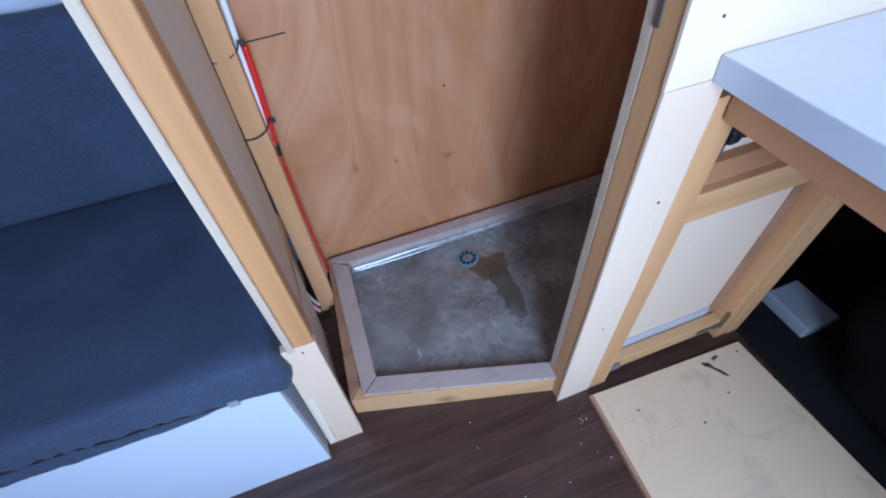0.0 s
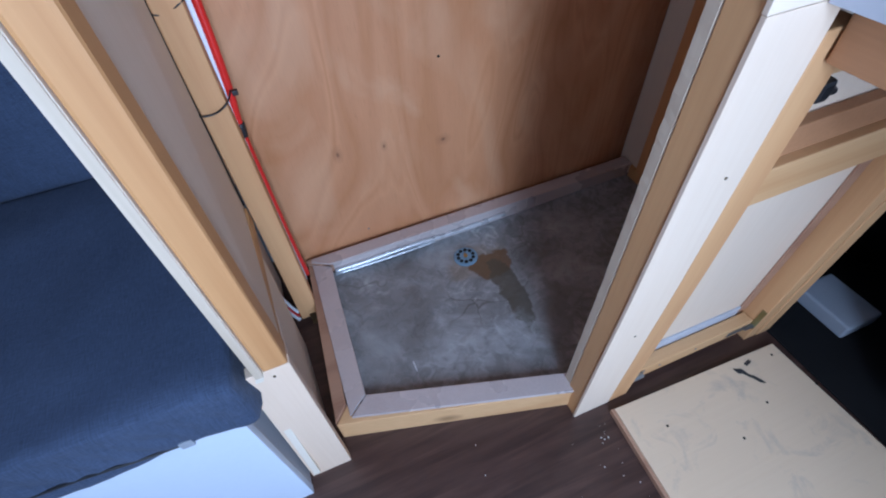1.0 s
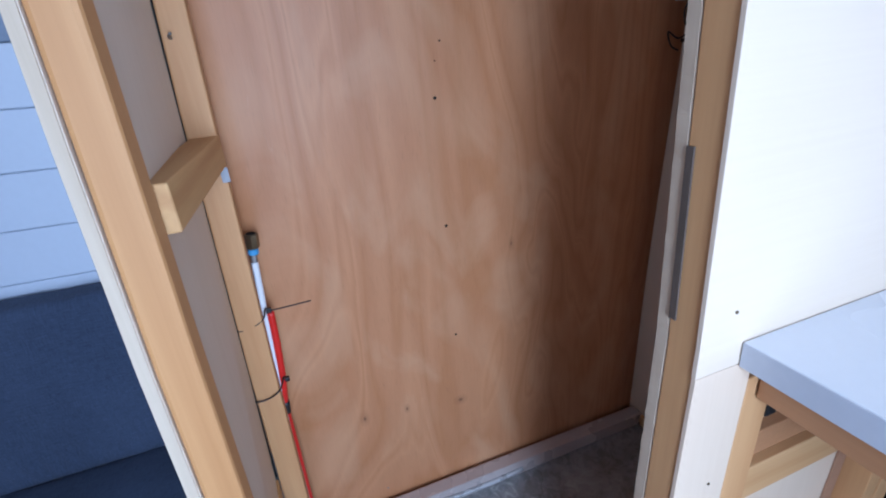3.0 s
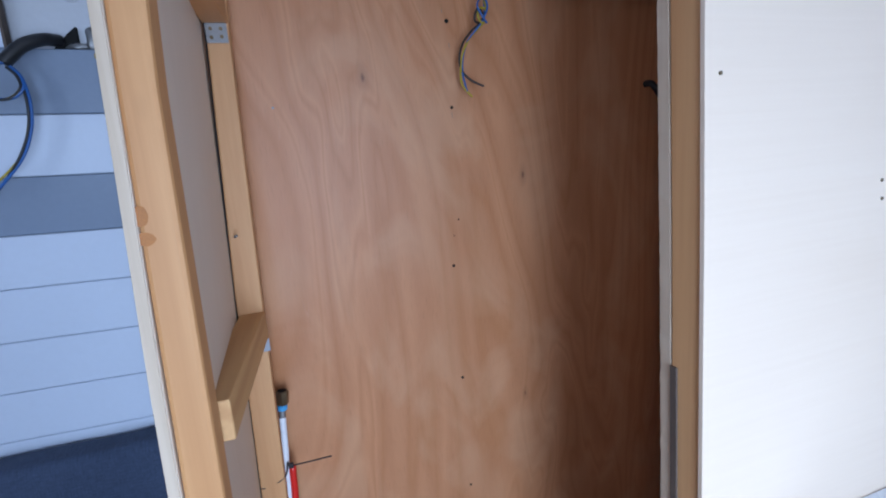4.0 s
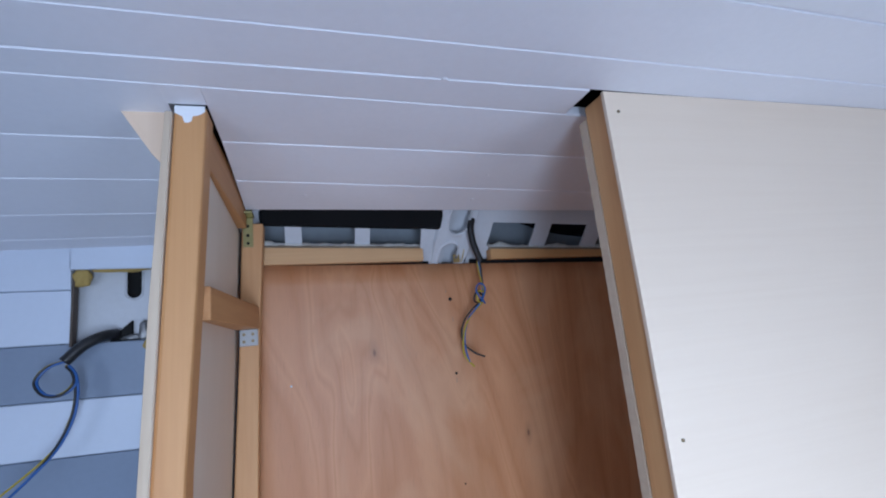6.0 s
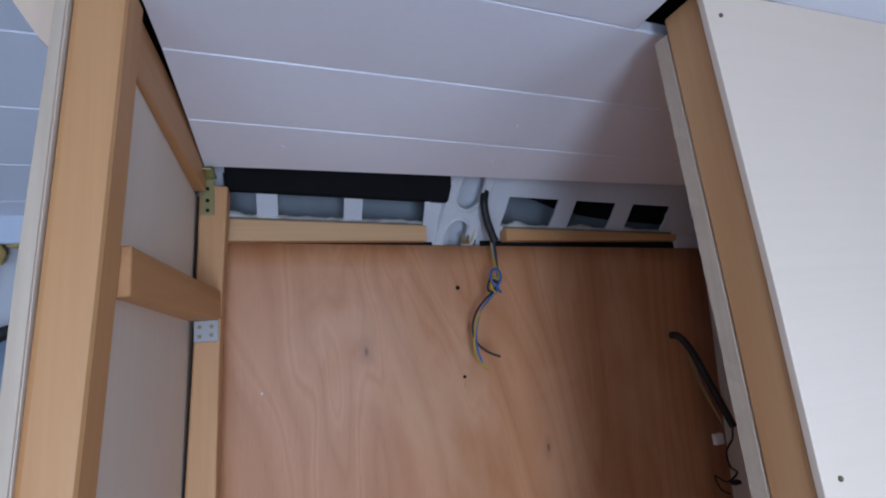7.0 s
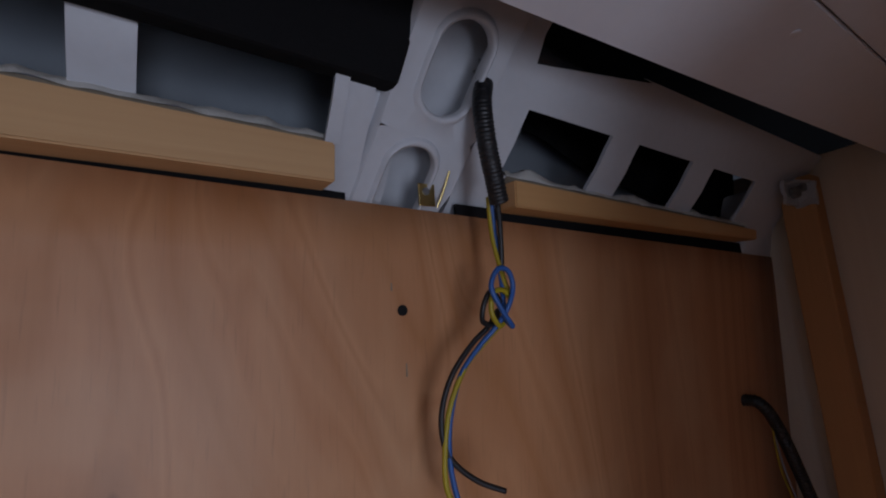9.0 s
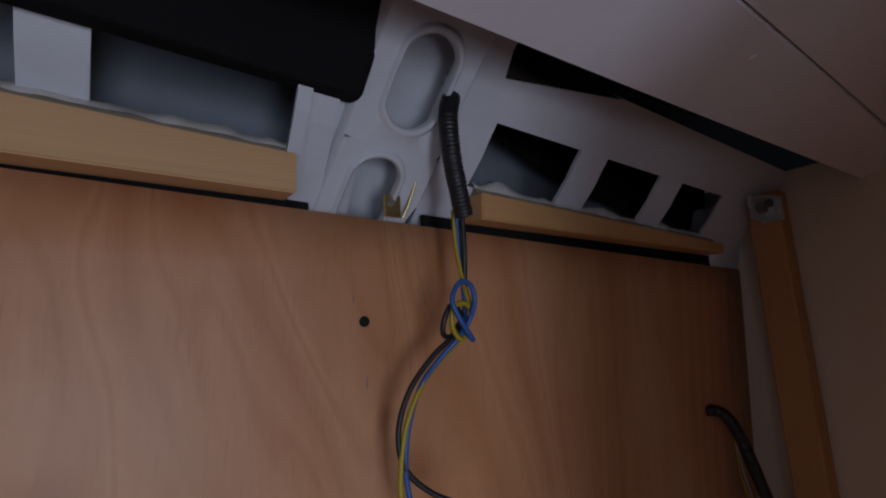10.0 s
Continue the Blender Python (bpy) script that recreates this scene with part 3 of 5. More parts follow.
part("side_batten", prism([(1.0, 0.43), (1.03, 0.43), (1.03, 0.97), (1.0, 0.954)], 0.03, 0.088, 0.002), M_pine_y, tray)
part("sealant_bead", merge(tube([(0.034, 0.953, 0.066), (0.12, 0.953, 0.064), (0.25, 0.952, 0.067), (0.36, 0.953, 0.062), (0.48, 0.953, 0.062), (0.56, 0.954, 0.066)], 0.0065, 8, 5), tube([(0.032, 0.950, 0.056), (0.2, 0.949, 0.052), (0.33, 0.950, 0.054)], 0.004, 8, 5)), M_silver, tray, "silvery sealant bead", smooth=True)
# drain
drain = part("drain", cyl((0.391, 0.866, 0.0425), (0, 0, 1), 0.034, 0.007, 40, bevel=0.002), M_drain, tray, "blue-grey perforated plastic drain")
for k in range(10):
    a = 2 * math.pi * k / 10
    part("drain_hole", cyl((0.391 + 0.022 * math.cos(a), 0.866 + 0.022 * math.sin(a), 0.0465), (0, 0, 1), 0.0055, 0.001, 12), M_void, drain)
part("drain_screw", merge(cyl((0.391, 0.866, 0.047), (0, 0, 1), 0.006, 0.003, 16), box((0.389, 0.859, 0.048), (0.393, 0.874, 0.051), 0.0008)), M_brass, drain, "brass centre screw")

# ---- partition between sofa and shower ----
pw = thing("sofa_partition", "pine framed partition faced with pale plywood beside the sofa", "partition")
part("stile", loft([(0.460, -0.090, -0.053, 0.458, 0.500), (1.0, -0.085, -0.048, 0.454, 0.496), (1.475, -0.0705, -0.038, 0.450, 0.492), (1.65, -0.062, -0.028, 0.449, 0.491), (1.884, -0.0510, -0.016, 0.448, 0.490)], 0.005), M_pine_o, pw, "pine stile with two resin stains")
def lean_sheet(z0, z1, ya, yb):
    """Upright sheet between the stile and the back post."""
    secs = []
    for z in (z0, (z0 + z1) / 2, z1):
        xs = interp([(0.0, -0.084), (0.456, -0.060), (1.0, -0.056), (1.475, -0.044), (1.884, -0.022)], z)
        xp = interp([(0.0, -0.101), (0.7, -0.080), (1.2, -0.061), (1.66, -0.040), (1.884, -0.030)], z)
        fa, fb = (ya - 0.49) / 0.38, (yb - 0.49) / 0.38
        secs.append((z, xs + (xp - xs) * fa, xs + (xp - xs) * fb))
    bm = bmesh.new()
    rings = [[bm.verts.new(p) for p in ((xa - 0.006, ya, z), (xa, ya, z), (xb, yb, z), (xb - 0.006, yb, z))] for z, xa, xb in secs]
    for a, b in zip(rings, rings[1:]):
        for k in range(4):
            bm.faces.new((a[k], a[(k + 1) % 4], b[(k + 1) % 4], b[k]))
    bm.faces.new(rings[0][::-1])
    bm.faces.new(rings[-1])
    return bm


part("inner_sheet", merge(lean_sheet(0.432, 1.823, 0.490, 0.872), lean_sheet(0.0, 0.388, 0.490, 0.80)), M_greyply, pw, "pale plywood inner sheet")
part("bottom_rail", prism([(-0.098, 0.50), (-0.069, 0.50), (-0.0825, 0.866), (-0.11, 0.866)], 0.3885, 0.4315, 0.0015), M_pine_y, pw)
part("facing_sheet", loft([(0.03, -0.134, -0.121, 0.460, 1.02), (0.40, -0.120, -0.1075, 0.467, 0.99), (0.456, -0.1025, -0.0905, 0.457, 0.99), (1.0, -0.0975, -0.0855, 0.453, 0.96), (1.2, -0.0915, -0.0800, 0.451, 0.95), (1.65, -0.0725, -0.0625, 0.448, 0.92), (1.875, -0.0590, -0.0519, 0.446, 0.90)], 0.0008), M_greyply, pw, "pale plywood facing sheet")
part("sheet_edge", loft([(0.456, -0.1020, -0.0910, 0.4545, 0.4565), (1.0, -0.097, -0.086, 0.4505, 0.4525), (1.2, -0.0910, -0.0805, 0.4485, 0.4505), (1.65, -0.0722, -0.0628, 0.4455, 0.4475), (1.874, -0.0587, -0.0524, 0.4435, 0.4455)], 0.0006), M_edge, pw, "rough plywood edge")
part("foot_board", loft([(0.0, -0.143, -0.058, 0.470, 0.488), (0.4595, -0.122, -0.052, 0.460, 0.478)], 0.0012), M_foot, pw, "pale birch plywood foot board")
part("back_post", loft([(0.02, -0.088, -0.040, 0.866, 0.905), (0.7, -0.077, -0.031, 0.868, 0.905), (1.2, -0.058, -0.015, 0.84, 0.878), (1.6, -0.035, -0.001, 0.820, 0.858), (1.836, -0.026, 0.012, 0.811, 0.849)], 0.003), M_pine, pw)
part("joint", loft([(0.435, -0.0866, -0.0840, 0.870, 0.873), (0.7, -0.0796, -0.0770, 0.871, 0.874), (1.2, -0.0606, -0.0580, 0.843, 0.846), (1.6, -0.0376, -0.0350, 0.823, 0.826), (1.82, -0.0291, -0.0265, 0.8145, 0.8175)], 0), M_void, pw, "dark open joint beside the post")
part("upper_rail", prism([(-0.060, 0.4905), (-0.021, 0.4905), (0.001, 0.819), (-0.037, 0.819)], 1.638, 1.678, 0.002), M_pine_oy, pw)
part("lower_rail", prism([(-0.074, 0.497), (-0.034, 0.497), (-0.014, 0.842), (-0.056, 0.842)], 1.112, 1.160, 0.002), M_pine_y, pw)
part("top_rail", prism([(-0.053, 0.4905), (-0.022, 0.4905), (-0.016, 0.80), (-0.05, 0.80)], 1.8235, 1.884, 0.002), M_pine_oy, pw)

# ---- partition between worktop and shower ----
rp = thing("worktop_partition", "pine framed partition faced with pale birch plywood beside the worktop", "partition")


def lean(bm, cuts=24):
    """The partition bows and leans a little with the van's side."""
    bmesh.ops.subdivide_edges(bm, edges=[e for e in bm.edges if abs(e.verts[0].co.z - e.verts[1].co.z) > 0.3], cuts=cuts, use_grid_fill=True)
    for v in bm.verts:
        z = v.co.z
        v.co.x += interp([(0.0, -0.004), (0.45, 0.004), (0.9, 0.015), (1.3, 0.021), (1.6, 0.025), (1.885, 0.028)], z)
        v.co.y += interp([(0.0, 0.024), (0.45, 0.008), (0.9, 0.0), (1.3, 0.008), (1.6, 0.016), (1.885, 0.027)], z)
    return bm


part("front_sheet", lean(box((0.4365, 0.336, 0.877), (1.10, 0.342, 1.8845), 0.0006)), M_birch_x, rp, "pale birch plywood facing sheet")
part("leg_strip", lean(box((0.4375, 0.336, 0.0), (0.527, 0.342, 0.8762), 0.0006)), M_birch, rp, "pale birch plywood strip")
part("stile", lean(box((0.4390, 0.3425, 0.0), (0.483, 0.383, 1.885), 0.002)), M_pine, rp)
part("inner_sheet", lean(box((0.442, 0.3835, 0.0), (0.984, 0.4015, 1.87), 0.001)), M_birch, rp, "pale plywood inner sheet with a rough edge")
edge = lean(box((0.4395, 0.3845, 0.083), (0.4418, 0.4005, 1.868), 0.0), 220)
for v in edge.verts:  # splintered saw cut
    v.co.x += 0.0007 * noise.noise(v.co * 38) + 0.0008 * noise.noise(v.co * 160) - 0.0006
part("inner_edge", edge, M_edge, rp, "rough plywood edge")
part("slot", lean(box((0.4367, 0.3735, 0.935), (0.4393, 0.3833, 1.135), 0.0005)), M_slot, rp, "dark slot in the plywood edge")
part("door_stile", lean(box((0.5285, 0.3365, 0.0), (0.577, 0.38, 0.845), 0.002)), M_pine, rp)
part("far_stile", lean(box((0.920, 0.337, 0.0), (0.955, 0.40, 0.83), 0.002)), M_pine, rp)
part("outer_stile", lean(box((0.957, 0.335, 0.0), (0.996, 0.378, 0.83), 0.002)), M_pine, rp)
part("bottom_rail", lean(box((0.5775, 0.350, 0.03), (0.9195, 0.378, 0.075), 0.002)), M_pine_x, rp)
part("middle_rail", lean(box((0.5775, 0.350, 0.582), (0.9195, 0.382, 0.648), 0.002)), M_pine_x, rp)
part("upper_rail", lean(box((0.5775, 0.364, 0.6485), (0.9195, 0.3825, 0.695), 0.002)), M_pine_r, rp, "dark reddish-brown strip above the middle rail")
part("top_rail", lean(box((0.5775, 0.362, 0.765), (0.9195, 0.3825, 0.80), 0.002)), M_pine_x, rp)
for x, z in ((0.484, 0.952), (0.456, 1.456), (0.454, 1.856), (0.708, 1.328), (0.710, 1.306), (0.497, 0.684), (0.490, 0.33)):
    part("screw", lean(cyl((x, 0.3355, z), (0, 1, 0), 0.0021, 0.0014, 14)), M_oldbrass, rp, "small countersunk screw")

# right-hand end wall of the shower
ew = thing("shower_end_panel", "pale plywood end wall of the shower with a pine corner post", "wall panel", kind="structure")
part("sheet", box((1.013, 0.430, 0.0), (1.025, 1.02, 1.86), 0.0008), M_greyply, ew)
part("corner_post", loft([(0.10, 0.986, 1.0125, 0.875, 0.915), (1.2, 0.984, 1.0125, 0.832, 0.872), (1.83, 0.980, 1.0125, 0.826, 0.866)], 0.002), M_pine_o, ew, "orange pine corner post")

# ---- worktop ----
wt = thing("worktop", "white laminate worktop with grey edge on a pine frame", "worktop")
part("top", box((0.518, -0.60, 0.8745), (1.15, 0.335, 0.9085), 0.001), M_lam, wt)
part("edge_band", box((0.5162, -0.60, 0.875), (0.5179, 0.3348, 0.9077), 0.0005), M_lamedge, wt, "grey edge band")
part("beam", box((0.558, -0.60, 0.812), (0.598, 0.335, 0.874), 0.002), M_pine_r, wt, "reddish pine bearer")
part("rear_leg", box((1.03, -0.60, 0.0), (1.07, -0.56, 0.874), 0.002), M_pine, wt)
part("front_leg", box((0.56, -0.60, 0.0), (0.60, -0.56, 0.8115), 0.002), M_pine, wt)

# ---- flap lying on the floor ----
fl = thing("cupboard_flap", "grubby pale plywood cupboard flap hinged down flat on the floor", "cupboard door")
part("panel", prism([(0.520, 0.336), (0.955, 0.322), (0.975, -0.10), (0.50, 0.075 - 0.2)], 0.002, 0.018, 0.0008), M_grubby, fl)
part("edge_strip", prism([(0.5115, 0.338), (0.5195, 0.337), (0.4995, -0.125), (0.4905, -0.125)], 0.001, 0.0175, 0.0008), M_trim, fl, "reddish hardwood edge strip")
for x, y in ((0.727, 0.177), (0.83, 0.217), (0.961, 0.207), (0.60, 0.26), (0.93, 0.30)):
    part("screw_hole", cyl((x, y, 0.0182), (0, 0, 1), 0.0028, 0.001, 12), M_void, fl, "dark screw hole")

# ---- shaded space under the worktop, filled with near-black forms ----
# near-black sheet added to put the worktop's shade on the floor
floor_shade = part("floor_shade_sheet", box((0.985, -0.55, 0.001), (1.75, 0.95, 0.006), 0.001), M_foam_shade)
tagged(floor_shade, "near-black sheet added to darken the floor under the worktop", "mat")


def soft_filler(lo, hi, seed):
    bm = box(lo, hi, 0)
    bmesh.ops.subdivide_edges(bm, edges=list(bm.edges), cuts=14, use_grid_fill=True)
    c = Vector([(a + b) / 2 for a, b in zip(lo, hi)])
    h = [(b - a) / 2 for a, b in zip(lo, hi)]
    for v in bm.verts:
        p = v.co - c
        q = Vector([p[i] / h[i] for i in range(3)])
        n4 = (abs(q.x) ** 4 + abs(q.y) ** 4 + abs(q.z) ** 4) ** 0.25
        k = (1 / n4) * (1 + 0.10 * noise.noise(v.co * 7 + Vector((seed, 0, 0)))) if n4 > 0 else 1
        v.co = c + p * min(k, 1.05)
        v.co.z = max(v.co.z, lo[2])
    return bm


# one bag form enlarged and a second made up to blacken this space
bag = part("dark_filler", soft_filler((1.0, -0.56, 0.0065), (1.62, 0.235, 0.50), 2.0), M_dark, smooth=True)
tagged(bag, "black bag form enlarged to fill the shaded space under the worktop", "bag")
filler2 = part("dark_filler", soft_filler((1.28, 0.25, 0.0065), (1.75, 0.80, 0.55), 7.0), M_dark, smooth=True)
tagged(filler2, "near-black lump added to darken the space behind the grey tub", "bag")
tub = part("plastic_tub", box((1.115, 0.27, 0.0065), (1.225, 0.41, 0.05), 0.006), M_grub)
tagged(tub, "pale grey plastic tub on the floor under the worktop", "tub")

# ---- sofa ----
sofa = thing("sofa_bench", "built-in sofa bench with a white painted base", "sofa")
part("front_board", box((-1.72, 0.436, 0.0), (-0.1475, 0.454, 0.392), 0.0015), M_pale, sofa)
part("base", box((-1.72, 0.4545, 0.0), (-0.1485, 1.05, 0.388), 0.002), M_lamedge, sofa)


def cushion(name, lo, hi, label, round_r=0.018, puff=0.006):
    bm = box(lo, hi, 0)
    bmesh.ops.subdivide_edges(bm, edges=list(bm.edges), cuts=24, use_grid_fill=True)
    bmesh.ops.subdivide_edges(bm, edges=[e for e in bm.edges if abs(e.verts[0].co.x - e.verts[1].co.x) > 0.01], cuts=8, use_grid_fill=True)
    c = [(a + b) / 2 for a, b in zip(lo, hi)]
    h = [(b - a) / 2 for a, b in zip(lo, hi)]
    for v in bm.verts:
        p = [v.co[i] - c[i] for i in range(3)]
        q = [max(-(h[i] - round_r), min(h[i] - round_r, p[i])) for i in range(3)]
        d = Vector([p[i] - q[i] for i in range(3)])
        if d.length > 1e-6:
            d = d.normalized() * round_r
        n = noise.noise(Vector(v.co) * 9) * puff + noise.noise(Vector(v.co) * 28) * puff * 0.35
        if v.co.y < lo[1] + 0.001:  # puckers above the seam
            n += 0.0022 * math.sin(v.co.x * 175 + 5 * noise.noise(v.co * 13) + v.co.z * 60) * max(0.0, 1 - abs(v.co.z - lo[2] - 0.05) / 0.05)
        v.co = Vector([c[i] + q[i] for i in range(3)]) + d + d.normalized() * n
    ob = part(name, bm, M_fabric, None, smooth=True)
    return tagged(ob, label, "cushion")


seat = cushion("seat_cushion", (-1.70, 0.422, 0.396), (-0.113, 1.00, 0.515), "dark navy woven seat cushion on the sofa bench")
back = cushion("back_cushion", (-1.70, 0.985, 0.50), (-0.14, 1.065, 0.892), "dark navy woven back cushion against the boarded wall")

# ---- steelwork of the van above the shower wall ----
BODY = [(1.70, 0.938), (1.745, 0.927), (1.78, 0.898), (1.812, 0.872), (1.832, 0.860), (1.856, 0.842), (1.885, 0.817), (1.910, 0.792)]
S_TAB = [0.0]
for (za, ya), (zb, yb) in zip(BODY, BODY[1:]):
    S_TAB.append(S_TAB[-1] + math.hypot(zb - za, yb - ya))


def body_point(x, s, out=0.0):
    """A point on the curved steel at length s up the curve; out: metres towards the room."""
    s = max(0.0, min(S_TAB[-1] - 1e-6, s))
    k = max(i for i in range(len(S_TAB) - 1) if S_TAB[i] <= s)
    f = (s - S_TAB[k]) / (S_TAB[k + 1] - S_TAB[k])
    (za, ya), (zb, yb) = BODY[k], BODY[k + 1]
    dz, dy = zb - za, yb - ya
    L = math.hypot(dz, dy)
    return Vector((x, ya + dy * f - out * dz / L, za + dz * f + out * dy / L - 0.05 * (x - 0.45)))


def s_of(z):
    return interp([(zz, ss) for (zz, _), ss in zip(BODY, S_TAB)], z)


def steel_sheet(xs, ss, holes, out, slant=0.0, shift=lambda x, s: (x, s)):
    """A curved sheet with window holes: xs, ss are grid lines, holes are (i, j) cells left open."""
    bm = bmesh.new()
    fine_s = []
    for j in range(len(ss) - 1):
        k = max(1, int((ss[j + 1] - ss[j]) / 0.012))
        fine_s += [(ss[j] + (ss[j + 1] - ss[j]) * i / k, j) for i in range(k)]
    fine_s.append((ss[-1], len(ss) - 2))
    g = [[bm.verts.new(body_point(shift(x, s)[0] + slant * (s - 0.1), shift(x, s)[1], out)) for x in xs] for s, _ in fine_s]
    for r in range(len(fine_s) - 1):
        for i in range(len(xs) - 1):
            if (i, fine_s[r][1]) not in holes:
                bm.faces.new((g[r][i], g[r][i + 1], g[r + 1][i + 1], g[r + 1][i]))
    loose = [v for v in bm.verts if not v.link_faces]
    bmesh.ops.delete(bm, geom=loose, context="VERTS")
    bmesh.ops.recalc_face_normals(bm, faces=bm.faces)
    if bm.faces[:][0].normal.y < 0:
        bmesh.ops.reverse_faces(bm, faces=bm.faces)
    bmesh.ops.solidify(bm, geom=list(bm.faces), thickness=0.004)
    return bm


steel = thing("van_roof_rail", "pale grey painted steel roof rail with punched windows", "vehicle body", kind="structure")
sA, sB, sC = s_of(1.782), s_of(1.7905), s_of(1.839)
part("rear_rail", steel_sheet([-0.06, 0.0, 0.048, 0.081, 0.190, 0.222, 0.336, 0.366], [sA, s_of(1.790), s_of(1.848), s_of(1.905)], {(1, 1), (3, 1), (5, 1)}, -0.004), M_body, steel, smooth=True).data.set_sharp_from_angle(angle=radians(40))
def slot_edge(x, s):
    """The long slot under the ceiling tapers away from the pillar."""
    if x == 0.492 and s > s_of(1.8669):
        return x - 0.020 + (0.006 if s < s_of(1.875) else 0), s
    if x == 0.601 and s_of(1.8665) < s < s_of(1.875):
        return x + 0.02, s_of(1.8832)
    return x, s


part("front_rail", steel_sheet([0.430, 0.492, 0.601, 0.642, 0.739, 0.782, 0.881, 0.99], [sA, sB, sC, s_of(1.867), s_of(1.884), s_of(1.905)], {(1, 1), (3, 1), (5, 1), (1, 3), (1, 4), (2, 4), (3, 4), (4, 4), (5, 4), (6, 4)}, -0.004, 0.18, slot_edge), M_body, steel, smooth=True).data.set_sharp_from_angle(angle=radians(40))
part("step_flange", merge(steel_sheet([0.338, 0.362], [s_of(1.75), s_of(1.84)], set(), 0.004), steel_sheet([0.332, 0.342], [s_of(1.79), s_of(1.838)], set(), 0.0075)), M_body, steel)


sP = s_of(1.752)


def pillar():
    """Curved pillar with an arch and a long oval punched through it, each with a rolled lip."""
    bm = bmesh.new()
    K = 48

    def px(u, s):
        f = (s - sP) / (s_of(1.905) - sP)
        a, b = 0.359 + 0.028 * f, 0.440 + 0.030 * f
        return a + (b - a) * u

    cells = [(sP - 0.005, s_of(1.806), 0.44, s_of(1.772), 0.245, 0.034), (s_of(1.806), s_of(1.905), 0.52, (s_of(1.818) + s_of(1.876)) / 2, 0.265, (s_of(1.876) - s_of(1.818)) / 2)]
    for s0, s1, uc, sc, ur, sr in cells:
        rings = []
        width = 0.079
        for level, (scale, out) in enumerate(((0.0, -0.005), (0.0, 0.001), (0.07, 0.0032), (0.20, 0.0040), (0.34, 0.0030), (0.48, 0.0), (9.0, 0.0))):
            ring = []
            for k in range(K):
                a = 2 * math.pi * k / K
                c, sn = math.cos(a), math.sin(a)
                ex = 2.6
                r = (abs(c) ** ex + abs(sn) ** ex) ** (-1 / ex)
                straight = max(0.0, sr - ur * width)
                dx = ur * width * c
                ds = ur * width * sn + (straight if sn > 1e-6 else -straight if sn < -1e-6 else 0)
                if scale == 9.0:
                    tx = min(((1 - uc) if dx > 0 else uc) * width / abs(dx) if abs(dx) > 1e-9 else 1e9, 1e9)
                    ts = ((s1 - sc) if ds > 0 else (sc - s0)) / abs(ds) if abs(ds) > 1e-9 else 1e9
                    t = min(tx, ts)
                else:
                    t = 1.0 + scale * 0.45
                    tx = ((1 - uc) if dx > 0 else uc) * width / abs(dx) * 0.96 if abs(dx) > 1e-9 else 1e9
                    ts = ((s1 - sc) if ds > 0 else (sc - s0)) / abs(ds) * 0.96 if abs(ds) > 1e-9 else 1e9
                    t = min(t, tx, ts)
                u, s = uc + dx * t / width, sc + ds * t
                ring.append(bm.verts.new(body_point(px(u, s), s, 0.010 + out)))
            rings.append(ring)
        for a, b in zip(rings, rings[1:]):
            for k in range(K):
                bm.faces.new((a[k], a[(k + 1) % K], b[(k + 1) % K], b[k]))
    # folded sides
    n = 24
    for u in (0.0, 1.0):
        prev = None
        for i in range(n + 1):
            s = sP - 0.005 + (s_of(1.905) - sP + 0.005) * i / n
            off = 0.006 if u else -0.006
            row = [bm.verts.new(body_point(px(u, s), s, 0.010)), bm.verts.new(body_point(px(u, s) + off * 0.5, s, 0.006)), bm.verts.new(body_point(px(u, s) + off, s, -0.012))]
            if prev:
                bm.faces.new((prev[0], prev[1], row[1], row[0]))
                bm.faces.new((prev[1], prev[2], row[2], row[1]))
            prev = row
    return bm


part("pillar", pillar(), M_body, steel, "pressed steel pillar with oval holes", smooth=True).data.set_sharp_from_angle(angle=radians(50))
part("pillar_fold", steel_sheet([0.350, 0.372, 0.388], [s_of(1.752), s_of(1.85)], set(), -0.002), M_body, steel, "grey steel fold beside the pillar")
part("lower_rail", steel_sheet([0.43, 0.46, 0.53], [s_of(1.735), s_of(1.783)], set(), -0.006), M_body, steel, "grey steel below the punched windows")
part("pillar_backing", steel_sheet([0.345, 0.40, 0.47], [s_of(1.745), s_of(1.84), s_of(1.905)], set(), -0.028), M_body, steel, "grey steel behind the pillar")
part("outer_skin", merge(box((-0.08, 0.972, 1.70), (1.03, 0.978, 1.95), 0)), M_skin, steel, "blue-grey inside of the outer skin")
part("corner_pillar", loft([(1.70, 0.93, 1.025, 0.915, 0.95), (1.765, 0.935, 1.015, 0.895, 0.94), (1.82, 0.935, 0.99, 0.862, 0.92)], 0.006), M_body, steel, smooth=True)

strip = part("foam_strip", loft([(1.824, 0.004, 0.374, 0.846, 0.862), (1.872, 0.004, 0.384, 0.826, 0.842), (1.905, 0.004, 0.392, 0.815, 0.831)], 0.003), M_foam_shade)
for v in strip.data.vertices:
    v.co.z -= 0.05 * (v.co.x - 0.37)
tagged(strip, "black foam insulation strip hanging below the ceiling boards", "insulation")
# near-black strips put in for the shade of the open gap above the plywood
bm = bmesh.new()
rings = [[bm.verts.new(p) for p in ((x, 0.9065, 1.752 - 0.038 * x), (x, 0.9105, 1.752 - 0.038 * x), (x, 0.9105, 1.776 - 0.030 * x), (x, 0.9065, 1.776 - 0.030 * x))] for x in (-0.06, 0.355)]
rings2 = [[bm.verts.new(p) for p in ((x, 0.9065, 1.752 - 0.038 * x), (x, 0.9105, 1.752 - 0.038 * x), (x, 0.9105, 1.776 - 0.030 * x), (x, 0.9065, 1.776 - 0.030 * x))] for x in (0.455, 0.935)]
